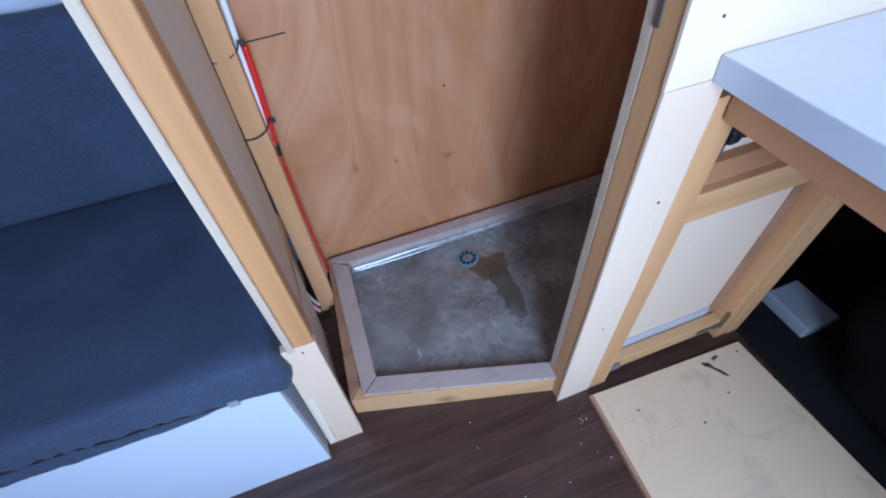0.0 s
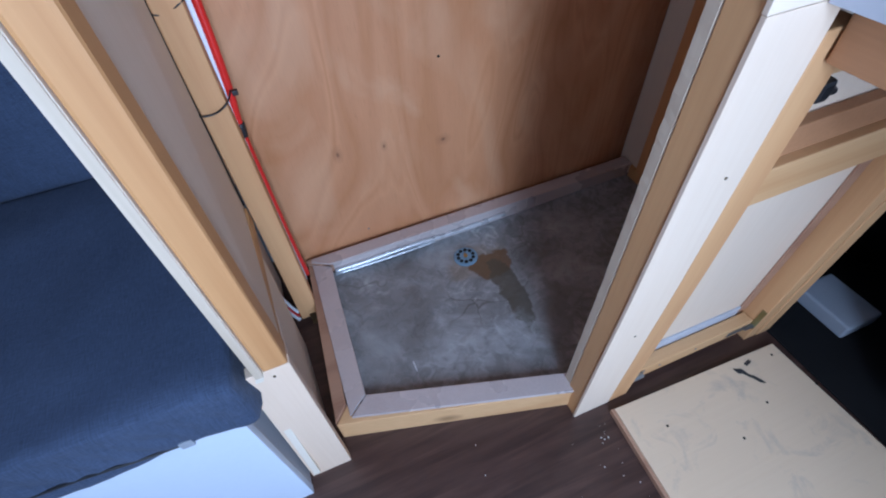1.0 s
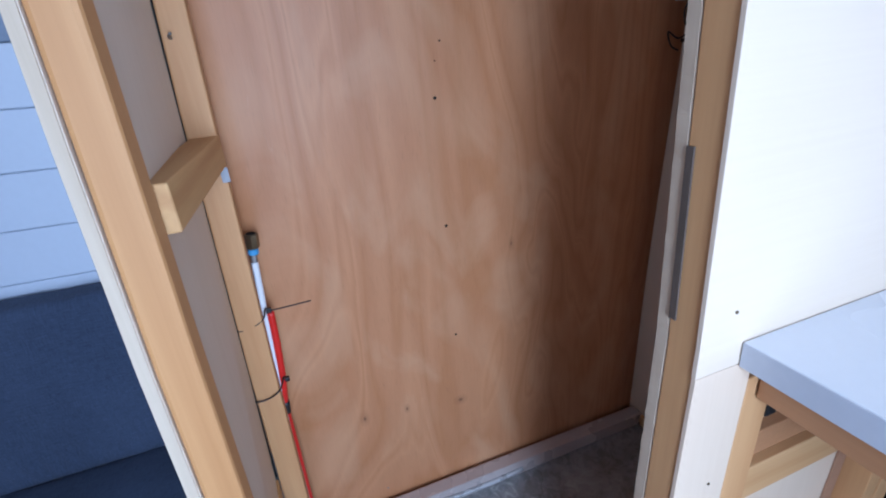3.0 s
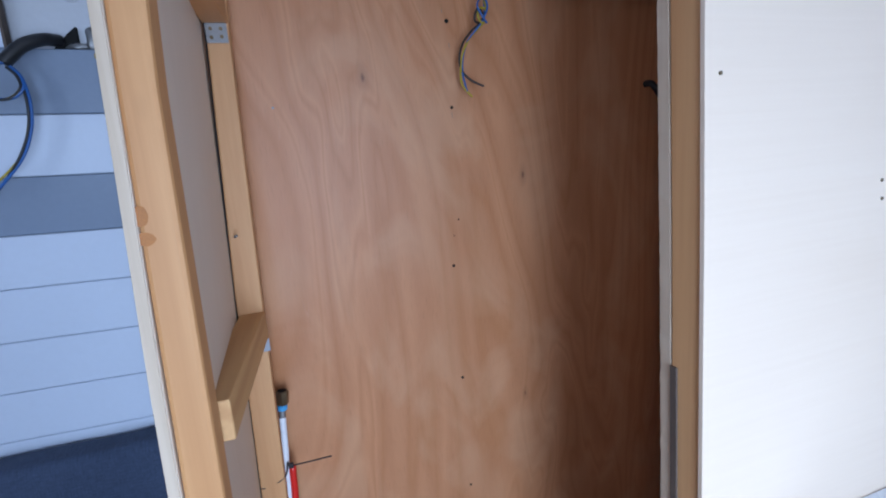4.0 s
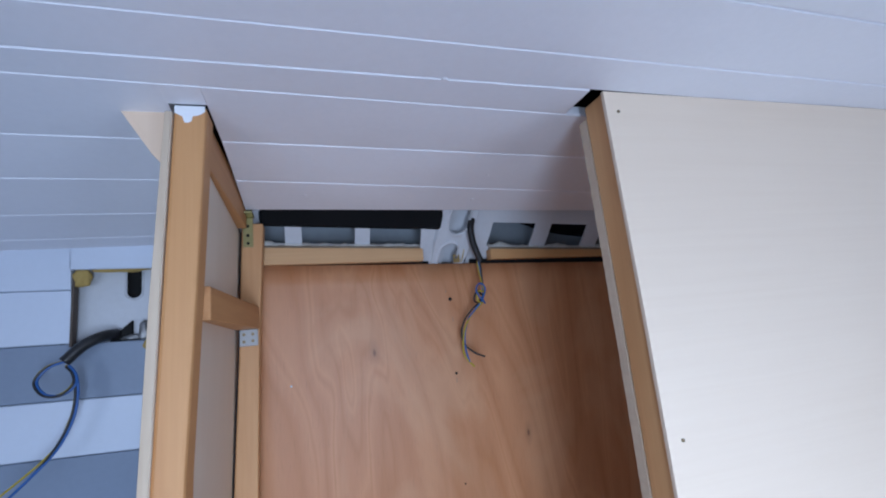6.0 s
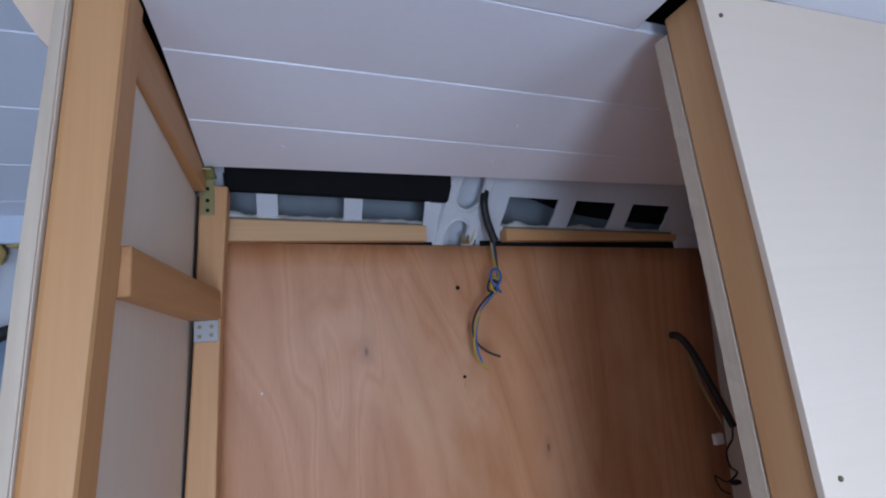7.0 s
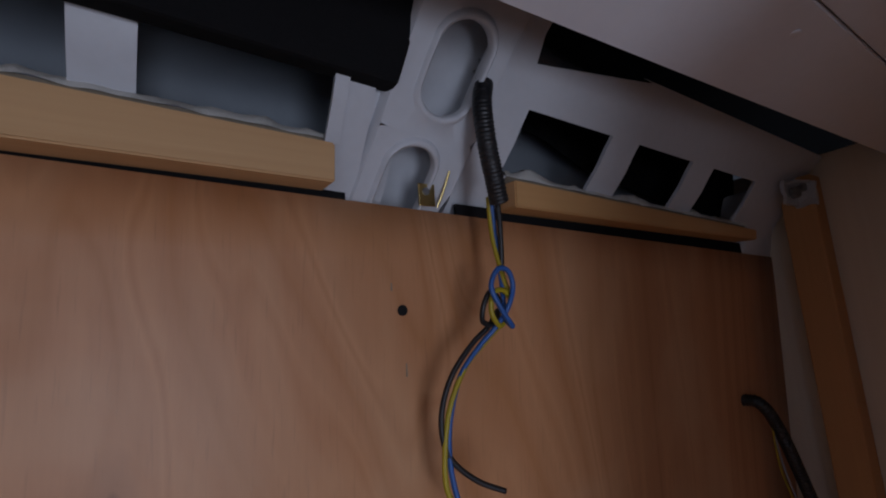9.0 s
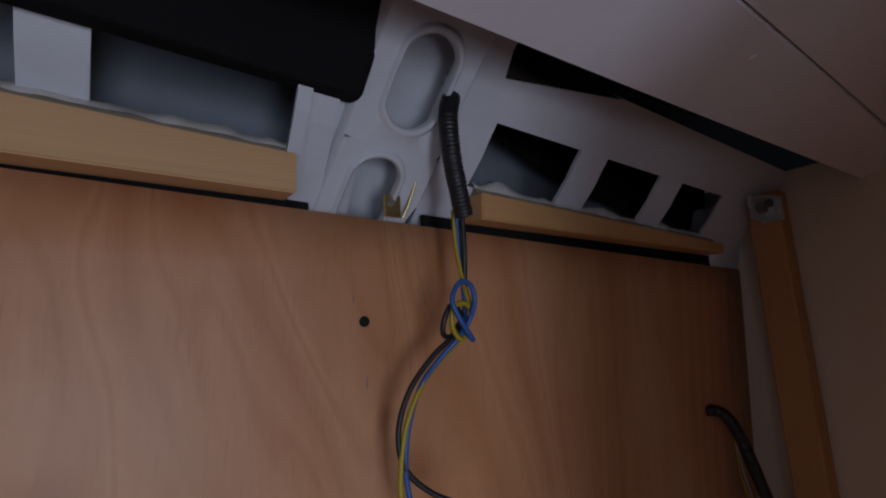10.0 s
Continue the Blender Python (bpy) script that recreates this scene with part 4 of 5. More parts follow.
for ra, rb_ in (rings, rings2):
    for k in range(4):
        bm.faces.new((ra[k], ra[(k + 1) % 4], rb_[(k + 1) % 4], rb_[k]))
    bm.faces.new(ra[::-1])
    bm.faces.new(rb_)
gap_strip = part("gap_shade", bm, M_foam_shade)
tagged(gap_strip, "near-black strip for the shaded gap between plywood and batten", "insulation")
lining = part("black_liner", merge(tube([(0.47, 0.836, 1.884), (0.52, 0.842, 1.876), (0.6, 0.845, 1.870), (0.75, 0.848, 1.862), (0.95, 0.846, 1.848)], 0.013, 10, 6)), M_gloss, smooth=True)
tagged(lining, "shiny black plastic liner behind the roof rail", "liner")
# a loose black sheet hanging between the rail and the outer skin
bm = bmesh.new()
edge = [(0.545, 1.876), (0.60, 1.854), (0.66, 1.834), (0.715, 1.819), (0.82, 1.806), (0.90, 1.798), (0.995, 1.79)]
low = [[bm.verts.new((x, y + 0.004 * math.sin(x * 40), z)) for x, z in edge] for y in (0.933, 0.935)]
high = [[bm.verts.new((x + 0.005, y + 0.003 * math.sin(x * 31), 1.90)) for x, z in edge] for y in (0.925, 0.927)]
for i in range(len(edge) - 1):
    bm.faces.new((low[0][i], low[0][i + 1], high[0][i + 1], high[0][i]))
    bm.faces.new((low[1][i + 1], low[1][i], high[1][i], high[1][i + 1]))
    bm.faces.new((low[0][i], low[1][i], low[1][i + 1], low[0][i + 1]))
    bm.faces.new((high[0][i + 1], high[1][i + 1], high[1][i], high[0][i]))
loose_sheet = part("black_liner", bm, M_foam_shade, smooth=True)
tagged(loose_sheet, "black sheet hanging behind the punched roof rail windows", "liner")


def top_batten(x0, x1, label, timber):
    b = thing("wall_batten", label, "batten", group="battens above the shower wall")
    bm = bmesh.new()
    rings = []
    for x in (x0, x1):
        z = 1.779 - 0.047 * x
        rings.append([bm.verts.new(p) for p in ((x, 0.876, 1.766 - 0.022 * x), (x, 0.904, 1.768 - 0.022 * x), (x, 0.902, z + 0.025), (x, 0.874, z + 0.023))])
    for i in range(4):
        bm.faces.new((rings[0][i], rings[0][(i + 1) % 4], rings[1][(i + 1) % 4], rings[1][i]))
    bm.faces.new(rings[0][::-1])
    bm.faces.new(rings[1])
    bmesh.ops.recalc_face_normals(bm, faces=bm.faces)
    bmesh.ops.bevel(bm, geom=list(bm.edges), offset=0.0012, segments=2, affect="EDGES")
    part("timber", bm, timber, b)
    bm = bmesh.new()
    rings = []
    for x in (x0 + 0.003, x1 - 0.003):
        z = 1.779 - 0.047 * x
        rings.append([bm.verts.new(p) for p in ((x, 0.885, z + 0.022), (x, 0.904, z + 0.022), (x, 0.904, z + 0.031), (x, 0.887, z + 0.031))])
    for i in range(4):
        bm.faces.new((rings[0][i], rings[0][(i + 1) % 4], rings[1][(i + 1) % 4], rings[1][i]))
    bm.faces.new(rings[0][::-1])
    bm.faces.new(rings[1])
    part("packing_strip", bm, M_pack, b, "grey-brown packing strip")
    # ragged bead of expanding foam along the back
    bm = bmesh.new()
    n = int((x1 - x0) / 0.003)
    prev = None
    for i in range(n + 1):
        x = x0 + (x1 - x0) * i / n
        z = 1.779 - 0.047 * x + 0.0305
        h = 0.006 + 0.011 * max(0.0, noise.noise(Vector((x * 30, 1.3, x0)))) + 0.004 * max(0.0, noise.noise(Vector((x * 110, 4.2, x0))))
        w = 0.006 + 0.004 * noise.noise(Vector((x * 60, 9.1, 0)))
        row = [bm.verts.new(p) for p in ((x, 0.890 - w, z - 0.001), (x, 0.892 - w * 0.5, z + h * 0.8), (x, 0.898, z + h), (x, 0.906, z + 0.001))]
        if prev:
            for k in range(3):
                bm.faces.new((prev[k], prev[k + 1], row[k + 1], row[k]))
        prev = row
    part("foam_bead", bm, M_expand, b, "ragged cream expanding foam", smooth=True)
    return b


top_batten(-0.03, 0.337, "pale pine batten with cream foam along the shower wall", M_pine_x)
top_batten(0.497, 0.915, "orange pine batten with cream foam along the shower wall", M_pine_ox)

clip = thing("cable_clip", "small brass earth tag screwed to the steel pillar", "bracket")
part("tag", box((0.411, 0.8925, 1.7535), (0.426, 0.8945, 1.772), 0.0006), M_brass, clip)
part("pin", tube([(0.430, 0.8975, 1.7545), (0.433, 0.893, 1.764), (0.436, 0.884, 1.782)], 0.0010, 8, 3), M_brass, clip)
part("screw", cyl((0.417, 0.8915, 1.765), (0, 1, 0), 0.0032, 0.003, 14, bevel=0.0008), M_metal, clip)

def crumple(bm, amount, seed):
    bmesh.ops.subdivide_edges(bm, edges=list(bm.edges), cuts=3, use_grid_fill=True)
    for v in bm.verts:
        v.co += Vector([amount * noise.noise(v.co * 70 + Vector((seed * (k + 1), k, 0))) for k in range(3)])
    return bm


rb = thing("corner_bracket", "crumpled galvanised steel bracket at the corner post", "bracket")
part("plate", crumple(merge(box((0.935, 0.842, 1.788), (0.992, 0.846, 1.822), 0), box((0.975, 0.820, 1.786), (0.979, 0.846, 1.818), 0), box((0.940, 0.826, 1.816), (0.980, 0.846, 1.819), 0)), 0.004, 2.0), M_silver, rb)
part("bolt", cyl((0.956, 0.838, 1.804), (0.1, 1, 0), 0.008, 0.010, 6, bevel=0.0012), M_metal, rb, "hexagonal bolt head")
part("bolt", cyl((0.972, 0.834, 1.812), (0.1, 1, 0), 0.006, 0.008, 6, bevel=0.001), M_metal, rb, "hexagonal bolt head")

# ---- hanging cables in the shower ----
c1 = thing("hanging_cable", "knotted blue, yellow and black wires hanging from black conduit", "cable")
part("conduit", tube([(0.458, 0.870, 1.852), (0.450, 0.853, 1.846), (0.4405, 0.846, 1.822), (0.4425, 0.847, 1.790), (0.451, 0.853, 1.768), (0.460, 0.860, 1.750)], 0.0074, 14, 8, 0.00035, 0.0030), M_black, c1, "black corrugated conduit", smooth=True)
part("torn_tape", merge(tube([(0.448, 0.862, 1.858), (0.455, 0.856, 1.862), (0.463, 0.862, 1.857)], 0.0022, 6, 4), tube([(0.452, 0.858, 1.860), (0.450, 0.856, 1.868)], 0.0012, 6, 2)), M_metal, c1)
for ob in c1.children:  # the conduit stands a little clear of the pillar
    ob.data.transform(Matrix.Translation((0.001, -0.005, 0.0)))
part("black_wire", tube([(0.4600, 0.856, 1.7560), (0.4625, 0.859, 1.7250), (0.4640, 0.864, 1.6910), (0.4600, 0.862, 1.6730), (0.4480, 0.858, 1.6810), (0.4400, 0.858, 1.6710), (0.4410, 0.862, 1.6590), (0.4530, 0.864, 1.6570), (0.4590, 0.866, 1.6670), (0.4500, 0.868, 1.6550), (0.4350, 0.870, 1.6430), (0.4160, 0.872, 1.6210), (0.4071, 0.874, 1.5940), (0.4121, 0.875, 1.5690), (0.4314, 0.873, 1.5500), (0.4529, 0.868, 1.5390)], 0.0021, 8, 8), M_black, c1, "black wire", smooth=True)
part("blue_wire", tube([(0.4580, 0.861, 1.7560), (0.4620, 0.865, 1.7250), (0.4620, 0.862, 1.6810), (0.4580, 0.858, 1.6630), (0.4610, 0.853, 1.6540), (0.4490, 0.850, 1.6680), (0.4420, 0.850, 1.6830), (0.4490, 0.850, 1.6960), (0.4590, 0.850, 1.6950), (0.4640, 0.852, 1.6830), (0.4590, 0.854, 1.6680), (0.4530, 0.862, 1.6550), (0.4400, 0.868, 1.6410), (0.4240, 0.872, 1.6210), (0.4140, 0.874, 1.5910), (0.4128, 0.875, 1.5610), (0.4186, 0.874, 1.5310)], 0.0020, 8, 8), M_bluew, c1, "blue wire", smooth=True)
part("yellow_wire", tube([(0.4570, 0.863, 1.7560), (0.4600, 0.866, 1.7250), (0.4630, 0.861, 1.6910), (0.4660, 0.858, 1.6750), (0.4580, 0.856, 1.6810), (0.4470, 0.855, 1.6790), (0.4450, 0.856, 1.6650), (0.4530, 0.858, 1.6550), (0.4610, 0.862, 1.6590), (0.4490, 0.867, 1.6470), (0.4290, 0.871, 1.6280), (0.4144, 0.873, 1.6010), (0.4082, 0.874, 1.5710), (0.4101, 0.875, 1.5440), (0.4282, 0.873, 1.5200)], 0.0020, 8, 8), M_yellow, c1, "yellow wire", smooth=True)

c2 = thing("sleeved_cable", "black sleeved cable hanging from a hole in the plywood", "cable")
part("grommet", cyl((0.889, wall_y(1.534) - 0.001, 1.534), (0, 1, 0.08), 0.014, 0.006, 24, bevel=0.002), M_black, c2, "dark drilled hole")
part("sleeve", tube([(0.889, 0.915, 1.534), (0.895, 0.893, 1.530), (0.915, 0.885, 1.495), (0.945, 0.880, 1.420), (0.978, 0.875, 1.335)], 0.0075, 12, 8, 0.0004, 0.004), M_black, c2, smooth=True)
part("lead", tube([(0.976, 0.876, 1.338), (0.975, 0.88, 1.310), (0.957, 0.885, 1.285), (0.960, 0.885, 1.255), (0.975, 0.885, 1.240), (0.950, 0.89, 1.225), (0.925, 0.895, 1.240), (0.935, 0.895, 1.212), (0.955, 0.893, 1.200)], 0.002, 8, 8), M_black, c2, smooth=True)
part("yellow_wire", tube([(0.905, 0.888, 1.510), (0.920, 0.895, 1.450), (0.940, 0.892, 1.395), (0.958, 0.885, 1.345)], 0.0011, 6, 6), M_yellow, c2, "yellow wire", smooth=True)
part("grey_wire", tube([(0.908, 0.890, 1.505), (0.928, 0.893, 1.440), (0.955, 0.886, 1.355), (0.962, 0.884, 1.330)], 0.0011, 6, 6), M_grub, c2, smooth=True)
part("connector", box((0.935, 0.885, 1.300), (0.958, 0.895, 1.322), 0.002), M_pipe, c2, "clear plastic connector block")
part("plug", box((0.963, 0.885, 1.216), (0.983, 0.897, 1.224), 0.002), M_black, c2)
for ob in c2.children:  # hangs a little further along the wall
    ob.data.transform(Matrix.Translation((0.003, 0.008, 0.006)))

# ---- water pipe tied to the back post ----
wp = thing("water_pipe", "white water pipe in a red sleeve, tied to the post", "pipe")
part("pipe", tube([(-0.019, 0.921, 0.912), (-0.022, 0.918, 0.86), (-0.026, 0.915, 0.80), (-0.030, 0.915, 0.72), (-0.036, 0.915, 0.62), (-0.041, 0.915, 0.50), (-0.044, 0.92, 0.30), (-0.046, 0.93, 0.10)], 0.0068, 14, 6), M_pipe, wp, smooth=True)
part("red_sleeve", tube([(-0.014, 0.912, 0.806), (-0.017, 0.912, 0.74), (-0.024, 0.914, 0.65), (-0.034, 0.918, 0.57), (-0.036, 0.922, 0.45), (-0.038, 0.93, 0.32), (-0.039, 0.94, 0.20), (-0.038, 0.955, 0.09)], 0.0072, 12, 6), M_red, wp, "crinkled red plastic sleeve", smooth=True)
part("black_tape", tube([(-0.0315, 0.917, 0.585), (-0.0345, 0.9185, 0.555)], 0.0083, 12, 3), M_black, wp, smooth=True)
nut = cyl((-0.014, 0.921, 0.955), (0.10, 0, 1), 0.0130, 0.028, 8, bevel=0.0015)
part("nut", nut, M_oldbrass, wp, "tarnished brass pipe nut")
part("nut_bore", cyl((-0.0125, 0.921, 0.9697), (0.10, 0, 1), 0.0085, 0.001, 20), M_void, wp)
part("blue_ring", cyl((-0.0165, 0.921, 0.934), (0.10, 0, 1), 0.0105, 0.011, 20, bevel=0.001), M_bluefit, wp, "blue plastic ring", smooth=False)
part("stub", cyl((-0.018, 0.921, 0.920), (0.10, 0, 1), 0.0062, 0.020, 16), M_metal, wp, "bright metal pipe stub")


def tie(z, tail):
    t = thing("cable_tie", "black nylon cable tie round the pine post", "cable tie", group="ties on the back post")
    zl, zr = z - 0.006, z + 0.004
    part("loop", tube([(-0.060, 0.912, z), (-0.078 + (0.7 - z) * -0.04, 0.900, zl), (-0.078 + (z - 0.7) * 0.04, 0.8655, zl), (-0.055, 0.8655, zl - 0.002), (-0.030 + (z - 0.7) * 0.03, 0.8655, zr), (-0.022, 0.905, zr + 0.001), (-0.022, 0.925, zr), (-0.04, 0.925, z)], 0.0018, 6, 8), M_black, t, smooth=True)
    part("head", box((-0.020, 0.893, zr - 0.004), (-0.010, 0.902, zr + 0.005), 0.001), M_black, t)
    if tail:
        part("tail", tube([(-0.014, 0.897, zr), (0.02, 0.892, zr + 0.002), (0.066, 0.885, zr + 0.006)], 0.0016, 6, 6), M_black, t, smooth=True)


tie(0.812, True)
tie(0.648, False)

# ---- fixings on the sofa partition ----
def hole_disc(c, r=0.002):
    return cyl(c, (0, 1, 0), r, 0.001, 10)


part("plate_bracket", box((-0.034, 0.8155, 1.608), (-0.002, 0.8175, 1.638), 0.001), M_metal, pw, "zinc angle bracket")
for x, z in ((-0.026, 1.629), (-0.011, 1.629), (-0.026, 1.616), (-0.011, 1.617)):
    part("bracket_screw", cyl((x, 0.8148, z), (0, 1, 0), 0.0028, 0.0016, 12), M_oldbrass, pw)
part("strap", merge(box((-0.024, 0.8085, 1.79), (-0.006, 0.8105, 1.845), 0.0008), box((-0.020, 0.770, 1.846), (-0.003, 0.8105, 1.849), 0.0008), loft([(1.8445, -0.0235, -0.006, 0.807, 0.8095), (1.878, -0.021, -0.005, 0.775, 0.7775)], 0.0006)), M_zinc, pw, "yellow zinc angle strap")
for z in (1.797, 1.812, 1.830):
    part("strap_hole", cyl((-0.015, 0.808, z), (0, 1, 0), 0.0028, 0.0012, 12), M_void, pw)
part("lower_bracket", box((-0.026, 0.8385, 1.086), (-0.014, 0.8395, 1.11), 0.0005), M_grub, pw, "zinc angle bracket")
part("hook_screw", tube([(-0.040, 0.834, 1.300), (-0.040, 0.818, 1.301), (-0.036, 0.806, 1.304)], 0.0022, 8, 4), M_metal, pw, "bright hook screw", smooth=True)
part("foot_bracket", merge(box((-0.066, 0.852, 0.002), (-0.046, 0.8655, 0.005), 0.0005), box((-0.066, 0.8635, 0.005), (-0.046, 0.8655, 0.035), 0.0005)), M_oldbrass, pw, "rusty angle bracket at the floor")
bm = bmesh.new()
gusset = [[bm.verts.new((x, y, z)) for x, z in ((-0.110, 1.884), (-0.0605, 1.884), (-0.0635, 1.815), (-0.078, 1.833))] for y in (0.466, 0.472)]
for k in range(4):
    bm.faces.new((gusset[0][k], gusset[0][(k + 1) % 4], gusset[1][(k + 1) % 4], gusset[1][k]))
bm.faces.new(gusset[0][::-1])
bm.faces.new(gusset[1])
part("gusset", bm, M_foot, pw, "bare triangular plywood gusset under the ceiling")


def stain(cx, cz, rx, rz, seed):
    bm = bmesh.new()
    n = 20
    y = interp([(0.456, 0.458), (1.475, 0.450)], cz) - 0.0004
    vs = []
    for k in range(n):
        a = 2 * math.pi * k / n
        q = 1 + 0.3 * noise.noise(Vector((math.cos(a) * 1.5, math.sin(a) * 1.5, seed)))
        vs.append(bm.verts.new((cx + rx * q * math.cos(a), y, cz + rz * q * math.sin(a))))
    bm.faces.new(vs)
    return bm


M_resin = plain("resin_stain", (0.36, 0.125, 0.014), 0.4, 0, 0.25, 80)
part("resin_stain", stain(-0.0720, 1.367, 0.0085, 0.0095, 1.0), M_resin, pw, "orange resin stain")
part("resin_stain", stain(-0.0700, 1.346, 0.0085, 0.006, 5.0), M_resin, pw, "orange resin stain")
M_smear = plain("white_paint_smear", (0.80, 0.82, 0.85), 0.5, 0, 0.03, 30)
bm = bmesh.new()
vs = [bm.verts.new(p) for p in ((-0.050, 0.4476, 1.8835), (-0.050, 0.4478, 1.8745), (-0.042, 0.4479, 1.8705), (-0.038, 0.4482, 1.8585), (-0.033, 0.4482, 1.8615), (-0.031, 0.4479, 1.8705), (-0.024, 0.4479, 1.8725), (-0.018, 0.4478, 1.8765), (-0.018, 0.4476, 1.8835))]
bm.faces.new(vs)
part("paint_smear", bm, M_smear, pw, "white paint smear at the top")
part("foot_screw", cyl((-0.080, 0.4595, 0.44), (0, 1, 0), 0.0022, 0.001, 10), M_oldbrass, pw)

lead = thing("white_cables", "cut white and red cable ends behind the partition", "cable")
part("white_core", tube([(-0.13, 0.93, 0.10), (-0.105, 0.89, 0.065), (-0.088, 0.87, 0.050)], 0.0045, 8, 5), M_pipe, lead, smooth=True)
part("white_core", tube([(-0.13, 0.94, 0.07), (-0.110, 0.885, 0.040), (-0.092, 0.862, 0.028)], 0.0045, 8, 5), M_pipe, lead, smooth=True)
part("red_core", tube([(-0.13, 0.935, 0.085), (-0.108, 0.888, 0.052), (-0.090, 0.866, 0.040)], 0.003, 8, 5), M_red, lead, "red cable", smooth=True)

# ---- cut-out in the boarded wall ----
co = thing("wall_cutout", "ragged opening cut in the boards showing grey bodywork", "opening", kind="structure")
Y2 = 1.012
bm = bmesh.new()
K = 32
ring_i, ring_o = [], []
for k in range(K):
    a = 2 * math.pi * k / K
    c, s = math.cos(a), math.sin(a)
    ring_i.append(bm.verts.new((-0.263 + 0.0135 * c, Y2, 1.765 + 0.0135 * s + (0.019 if s > 0 else -0.019))))
    t = 0.13 / max(abs(c), abs(s))
    ring_o.append(bm.verts.new((-0.252 + t * c, Y2, 1.733 + t * s)))
for k in range(K):
    bm.faces.new((ring_i[k], ring_i[(k + 1) % K], ring_o[(k + 1) % K], ring_o[k]))
bmesh.ops.recalc_face_normals(bm, faces=bm.faces)
part("steel_back", bm, M_body, co, "grey steel with an oval hole")
part("oval_lip", tube([(-0.263 + 0.0165 * math.cos(a), Y2 - 0.001, 1.765 + 0.0165 * math.sin(a) + (0.019 if math.sin(a) > 0 else -0.019)) for a in [2 * math.pi * k / 16 + 0.1 for k in range(17)]], 0.0018, 6, 3), M_body, co, smooth=True)
# near-black box behind the oval stands in for its shaded hollow
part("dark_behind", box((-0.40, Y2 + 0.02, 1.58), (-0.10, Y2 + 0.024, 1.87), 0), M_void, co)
# solid near-black block drawn for the shade inside the torn opening
bm = bmesh.new()
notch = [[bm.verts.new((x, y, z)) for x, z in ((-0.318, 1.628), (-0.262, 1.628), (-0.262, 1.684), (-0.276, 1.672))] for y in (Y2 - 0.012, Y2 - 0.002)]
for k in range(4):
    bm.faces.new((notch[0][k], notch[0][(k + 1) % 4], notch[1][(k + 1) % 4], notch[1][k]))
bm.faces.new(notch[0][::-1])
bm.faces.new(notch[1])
part("dark_notch", bm, M_void, co, "torn notch, coloured near-black for its shaded opening")
part("cut_edge", box((-0.3622, plank_y(1.72) - 0.001, 1.640), (-0.3575, plank_y(1.72) + 0.018, 1.782), 0.0006), M_slot, co, "dark sawn edge of the boards")


def lump(c, r, seed):
    bm = bmesh.new()
    bmesh.ops.create_icosphere(bm, subdivisions=3, radius=1)
    for v in bm.verts:
        q = 1 + 0.35 * noise.noise(v.co * 2.2 + Vector((seed, 0, 0)))
        v.co = Vector([c[i] + v.co[i] * r[i] * q for i in range(3)])
    return bm


part("insulation_foam", lump((-0.347, 0.987, 1.777), (0.016, 0.014, 0.020), 1), M_insul, co, "yellow insulation foam", smooth=True)
part("insulation_foam", lump((-0.275, 0.990, 1.793), (0.060, 0.012, 0.008), 2), M_insul, co, "yellow insulation foam", smooth=True)
part("insulation_foam", lump((-0.226, 0.992, 1.633), (0.013, 0.012, 0.014), 3), M_insul, co, "yellow insulation foam", smooth=True)
part("torn_tape", merge(lump((-0.238, 0.998, 1.660), (0.010, 0.010, 0.022), 4), lump((-0.26, 1.0, 1.650), (0.020, 0.006, 0.006), 6), tube([(-0.225, 0.992, 1.665), (-0.215, 0.985, 1.685), (-0.200, 0.982, 1.700)], 0.0025, 6, 4)), M_metal, co, "torn foil tape", smooth=True)
part("board_offcut", box((-0.223, plank_y(1.68), 1.652), (-0.115, plank_y(1.68) + 0.014, 1.692), 0.002), M_pale, co, "short end of white board")

c3 = thing("wall_cable", "looped blue, yellow and black wires hanging from the wall opening", "cable")
part("sleeve", tube([(-0.275, 1.0, 1.660), (-0.290, 0.972, 1.655), (-0.315, 0.955, 1.640), (-0.340, 0.945, 1.612)], 0.0105, 12, 6), M_black, c3, "dark cable sleeve", smooth=True)
for nm, m, d, end in (("black_wire", M_black, (0.0, -0.006, 0.0), (-0.390, 0.945, 1.408)), ("blue_wire", M_bluew, (0.004, -0.005, 0.001), (-0.412, 0.94, 1.386)), ("yellow_wire", M_yellow, (-0.003, 0.0, 0.002), (-0.424, 0.94, 1.392))):
    pts = [(-0.335, 0.95, 1.613), (-0.362, 0.94, 1.604), (-0.378, 0.935, 1.580), (-0.362, 0.932, 1.556), (-0.335, 0.932, 1.553), (-0.317, 0.934, 1.570), (-0.322, 0.938, 1.592), (-0.332, 0.94, 1.603), (-0.318, 0.936, 1.585), (-0.314, 0.936, 1.545), (-0.323, 0.938, 1.500), (-0.350, 0.94, 1.450)]
    part(nm, tube([tuple(p[i] + d[i] for i in range(3)) for p in pts] + [end], 0.0018 if m is M_yellow else 0.0024, 8, 7), m, c3, smooth=True)

for ob in c3.children:
    ob.data.transform(Matrix.Translation((-0.014, 0.0, 0.0)))

# ---- hardware of the flap and small dirt ----
hg = thing("flap_hinge", "zinc hinge on the bottom rail beside the far stile", "hinge", group="hinges of the flap")
part("leaf", lean(box((0.853, 0.3485, 0.042), (0.916, 0.3495, 0.060), 0.0004)), M_metal, hg)
part("arm", lean(box((0.9185, 0.338, 0.05), (0.9198, 0.350, 0.12), 0.0004)), M_zinc, hg, "yellow zinc arm")
part("knuckle", lean(cyl((0.910, 0.346, 0.058), (1, 0, 0), 0.006, 0.026, 14)), M_metal, hg)
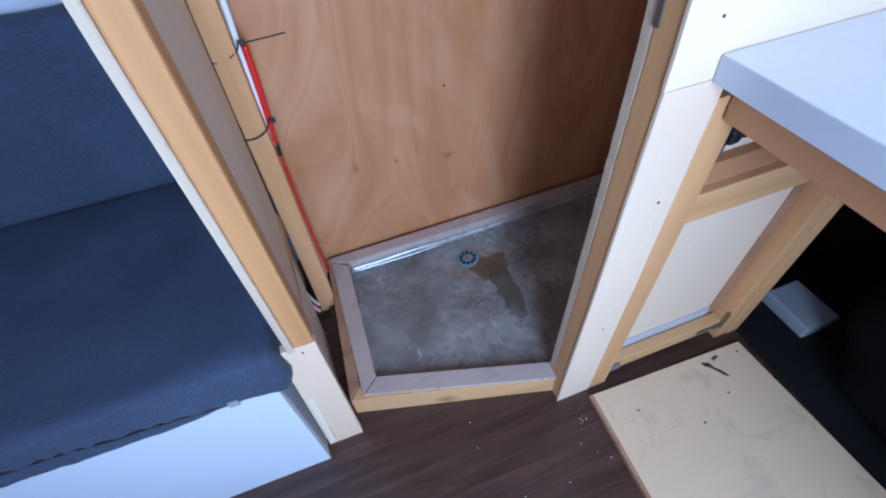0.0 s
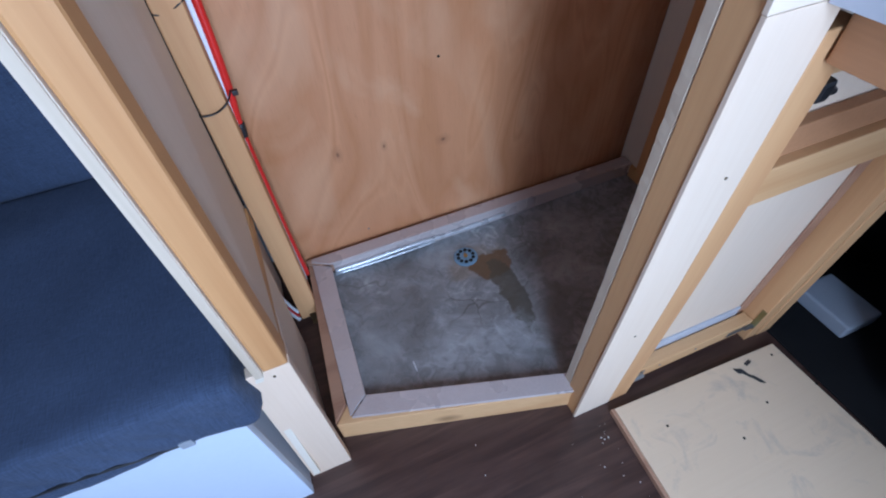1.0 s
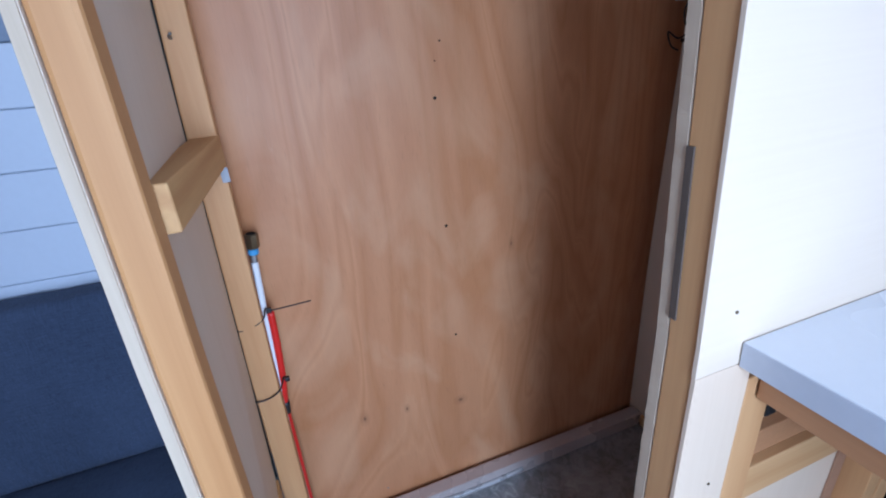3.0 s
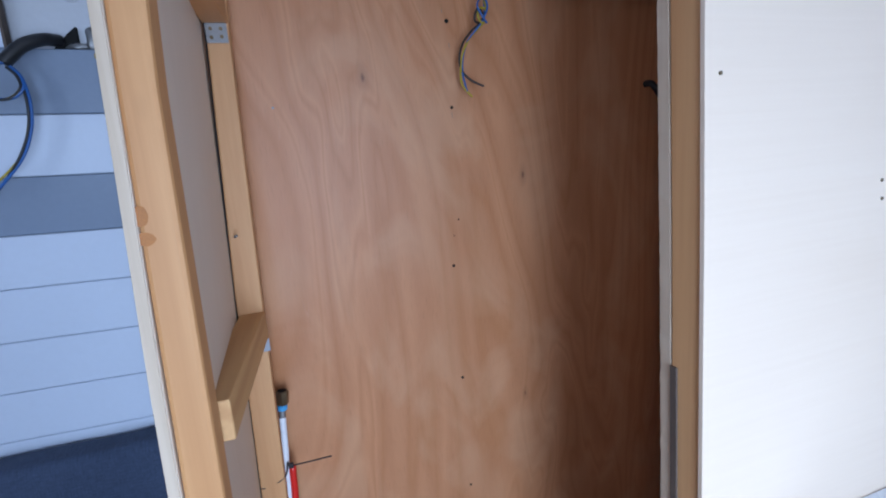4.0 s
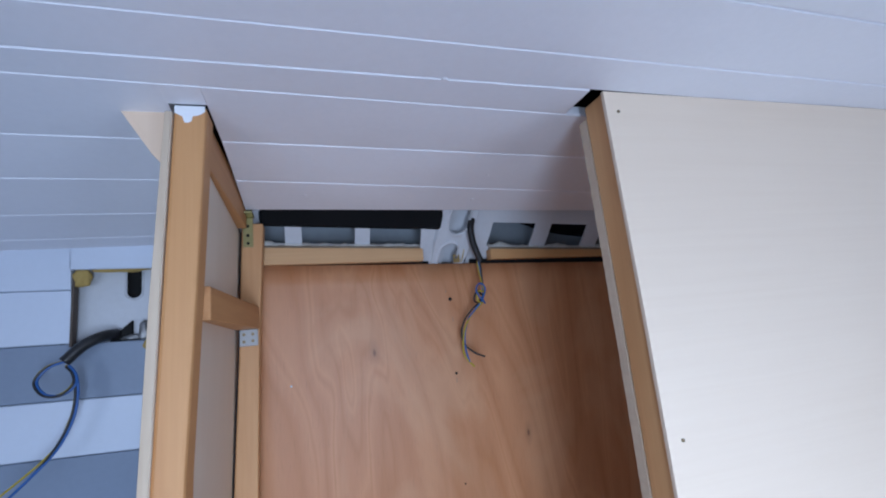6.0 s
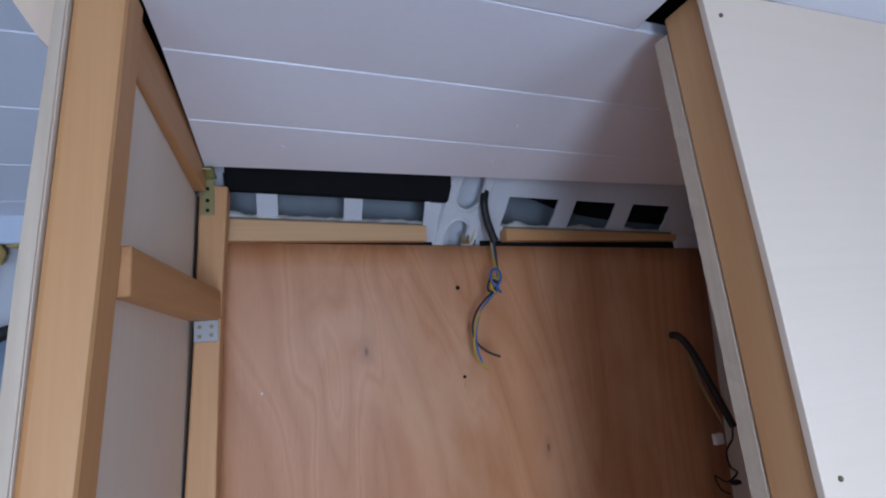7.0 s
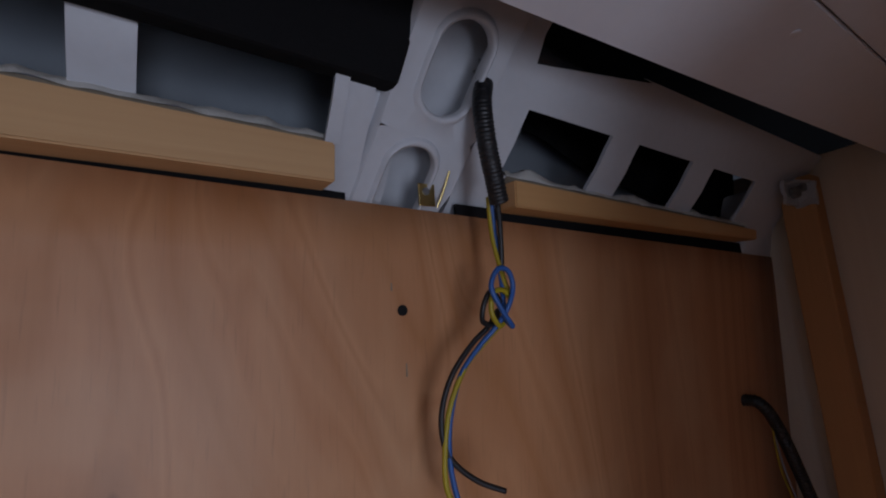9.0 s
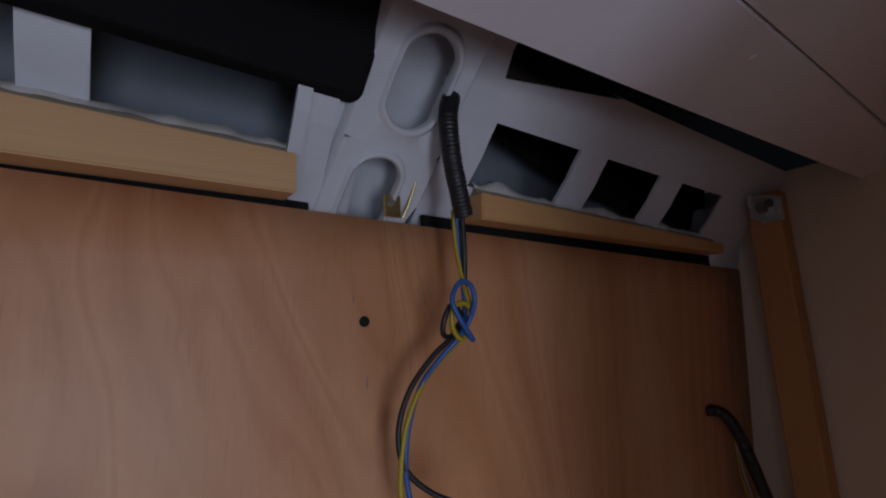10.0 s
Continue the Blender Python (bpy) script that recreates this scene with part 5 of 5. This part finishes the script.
hg2 = thing("flap_hinge", "zinc hinge on the bottom rail beside the door stile", "hinge", group="hinges of the flap")
part("leaf", lean(box((0.578, 0.3485, 0.038), (0.616, 0.3495, 0.066), 0.0004)), M_metal, hg2)
part("knuckle", lean(cyl((0.592, 0.344, 0.062), (1, 0, 0), 0.007, 0.026, 14)), M_metal, hg2)
for x in (0.66, 0.76, 0.86):
    part("rail_screw", lean(cyl((x, 0.3495, 0.055), (0, 1, 0), 0.003, 0.0014, 12)), M_metal, rp)
part("grey_strip", lean(box((0.5780, 0.3785, 0.076), (0.8925, 0.3832, 0.108), 0.0008)), M_lamedge, rp, "grey strip along the foot of the sheet")
lock = thing("catch", "black catch with a metal plate under the worktop corner", "catch")
part("body", lean(merge(box((0.608, 0.352, 0.735), (0.632, 0.372, 0.764), 0.006), cyl((0.638, 0.362, 0.745), (1, 0, -0.5), 0.008, 0.02, 14, 0.005))), M_black, lock)
part("plate", lean(box((0.5785, 0.372, 0.690), (0.632, 0.3745, 0.740), 0.0006)), M_metal, lock)

part("trim_strip", lean(box((0.893, 0.3785, 0.085), (0.9195, 0.3832, 0.5815), 0.001)), M_trim, rp, "reddish hardwood trim strip")
# dirt on the flap
M_smut = plain("black_smudge", (0.03, 0.03, 0.032), 0.7, 0, 0.3, 60)


def smudge(cx, cy, rx, ry, ang, seed):
    bm = bmesh.new()
    vs = []
    for k in range(26):
        a = 2 * math.pi * k / 26
        q = 1 + 0.55 * noise.noise(Vector((math.cos(a) * 1.8, math.sin(a) * 1.8, seed)))
        x, y = rx * q * math.cos(a), ry * q * math.sin(a)
        vs.append(bm.verts.new((cx + x * math.cos(ang) - y * math.sin(ang), cy + x * math.sin(ang) + y * math.cos(ang), 0.0184)))
    bm.faces.new(vs)
    return bm


for i, (cx, cy, rx, ry, ang) in enumerate(((0.835, 0.295, 0.016, 0.006, -0.8), (0.850, 0.272, 0.022, 0.005, -1.0), (0.865, 0.307, 0.010, 0.005, 0.3))):
    part("smudge", smudge(cx, cy, rx, ry, ang, i * 3.7), M_smut, fl, "black grease smudge")

# sawdust on the floor
bm = bmesh.new()
rng = random.Random(4)
for i in range(90):
    if i < 70:
        x, y = rng.gauss(0.49, 0.03), rng.gauss(0.29, 0.05)
    else:
        x, y = rng.uniform(-0.12, 0.5), rng.uniform(0.05, 0.46 - 0.2 * rng.random())
    if x > 0.488 or y > 0.50 - 0.27 * (x + 0.06) - 0.02:
        continue
    r = rng.uniform(0.0005, 0.0016)
    q = bmesh.ops.create_icosphere(bm, subdivisions=1, radius=r)
    bmesh.ops.translate(bm, verts=q["verts"], vec=(x, y, r * 0.6))
tagged(part("sawdust", bm, M_expand), "pale sawdust crumbs scattered on the dark floor", "sawdust", kind="stuff")
# scratch on the tray
part("scratch", box((0.1415, 0.560, 0.0492), (0.1435, 0.612, 0.0500), 0.0003), M_pipe, tray, "white scratch")

# dark zip and its tab on the front of the seat cushion
def seat_front(x, z):
    """The cushion's own surface at that width and height."""
    return min(seat.data.vertices, key=lambda v: (v.co.x - x) ** 2 + (v.co.z - z) ** 2 + (0 if v.co.y < 0.46 else 9)).co.y


seam = [(-1.65 + 0.055 * k, 0.446) for k in range(20)] + [(-0.55, 0.447), (-0.486, 0.441), (-0.40, 0.436), (-0.35, 0.434), (-0.31, 0.430), (-0.265, 0.420), (-0.225, 0.413)]
part("zip", tube([(x, seat_front(x, z) + 0.0003, z) for x, z in seam], 0.0026, 6, 6), M_black, seat, "dark zip along the lower edge", smooth=True)
part("zip_tab", box((-0.226, seat_front(-0.216, 0.412) - 0.003, 0.403), (-0.208, seat_front(-0.216, 0.412) + 0.002, 0.420), 0.001), M_grub, seat)
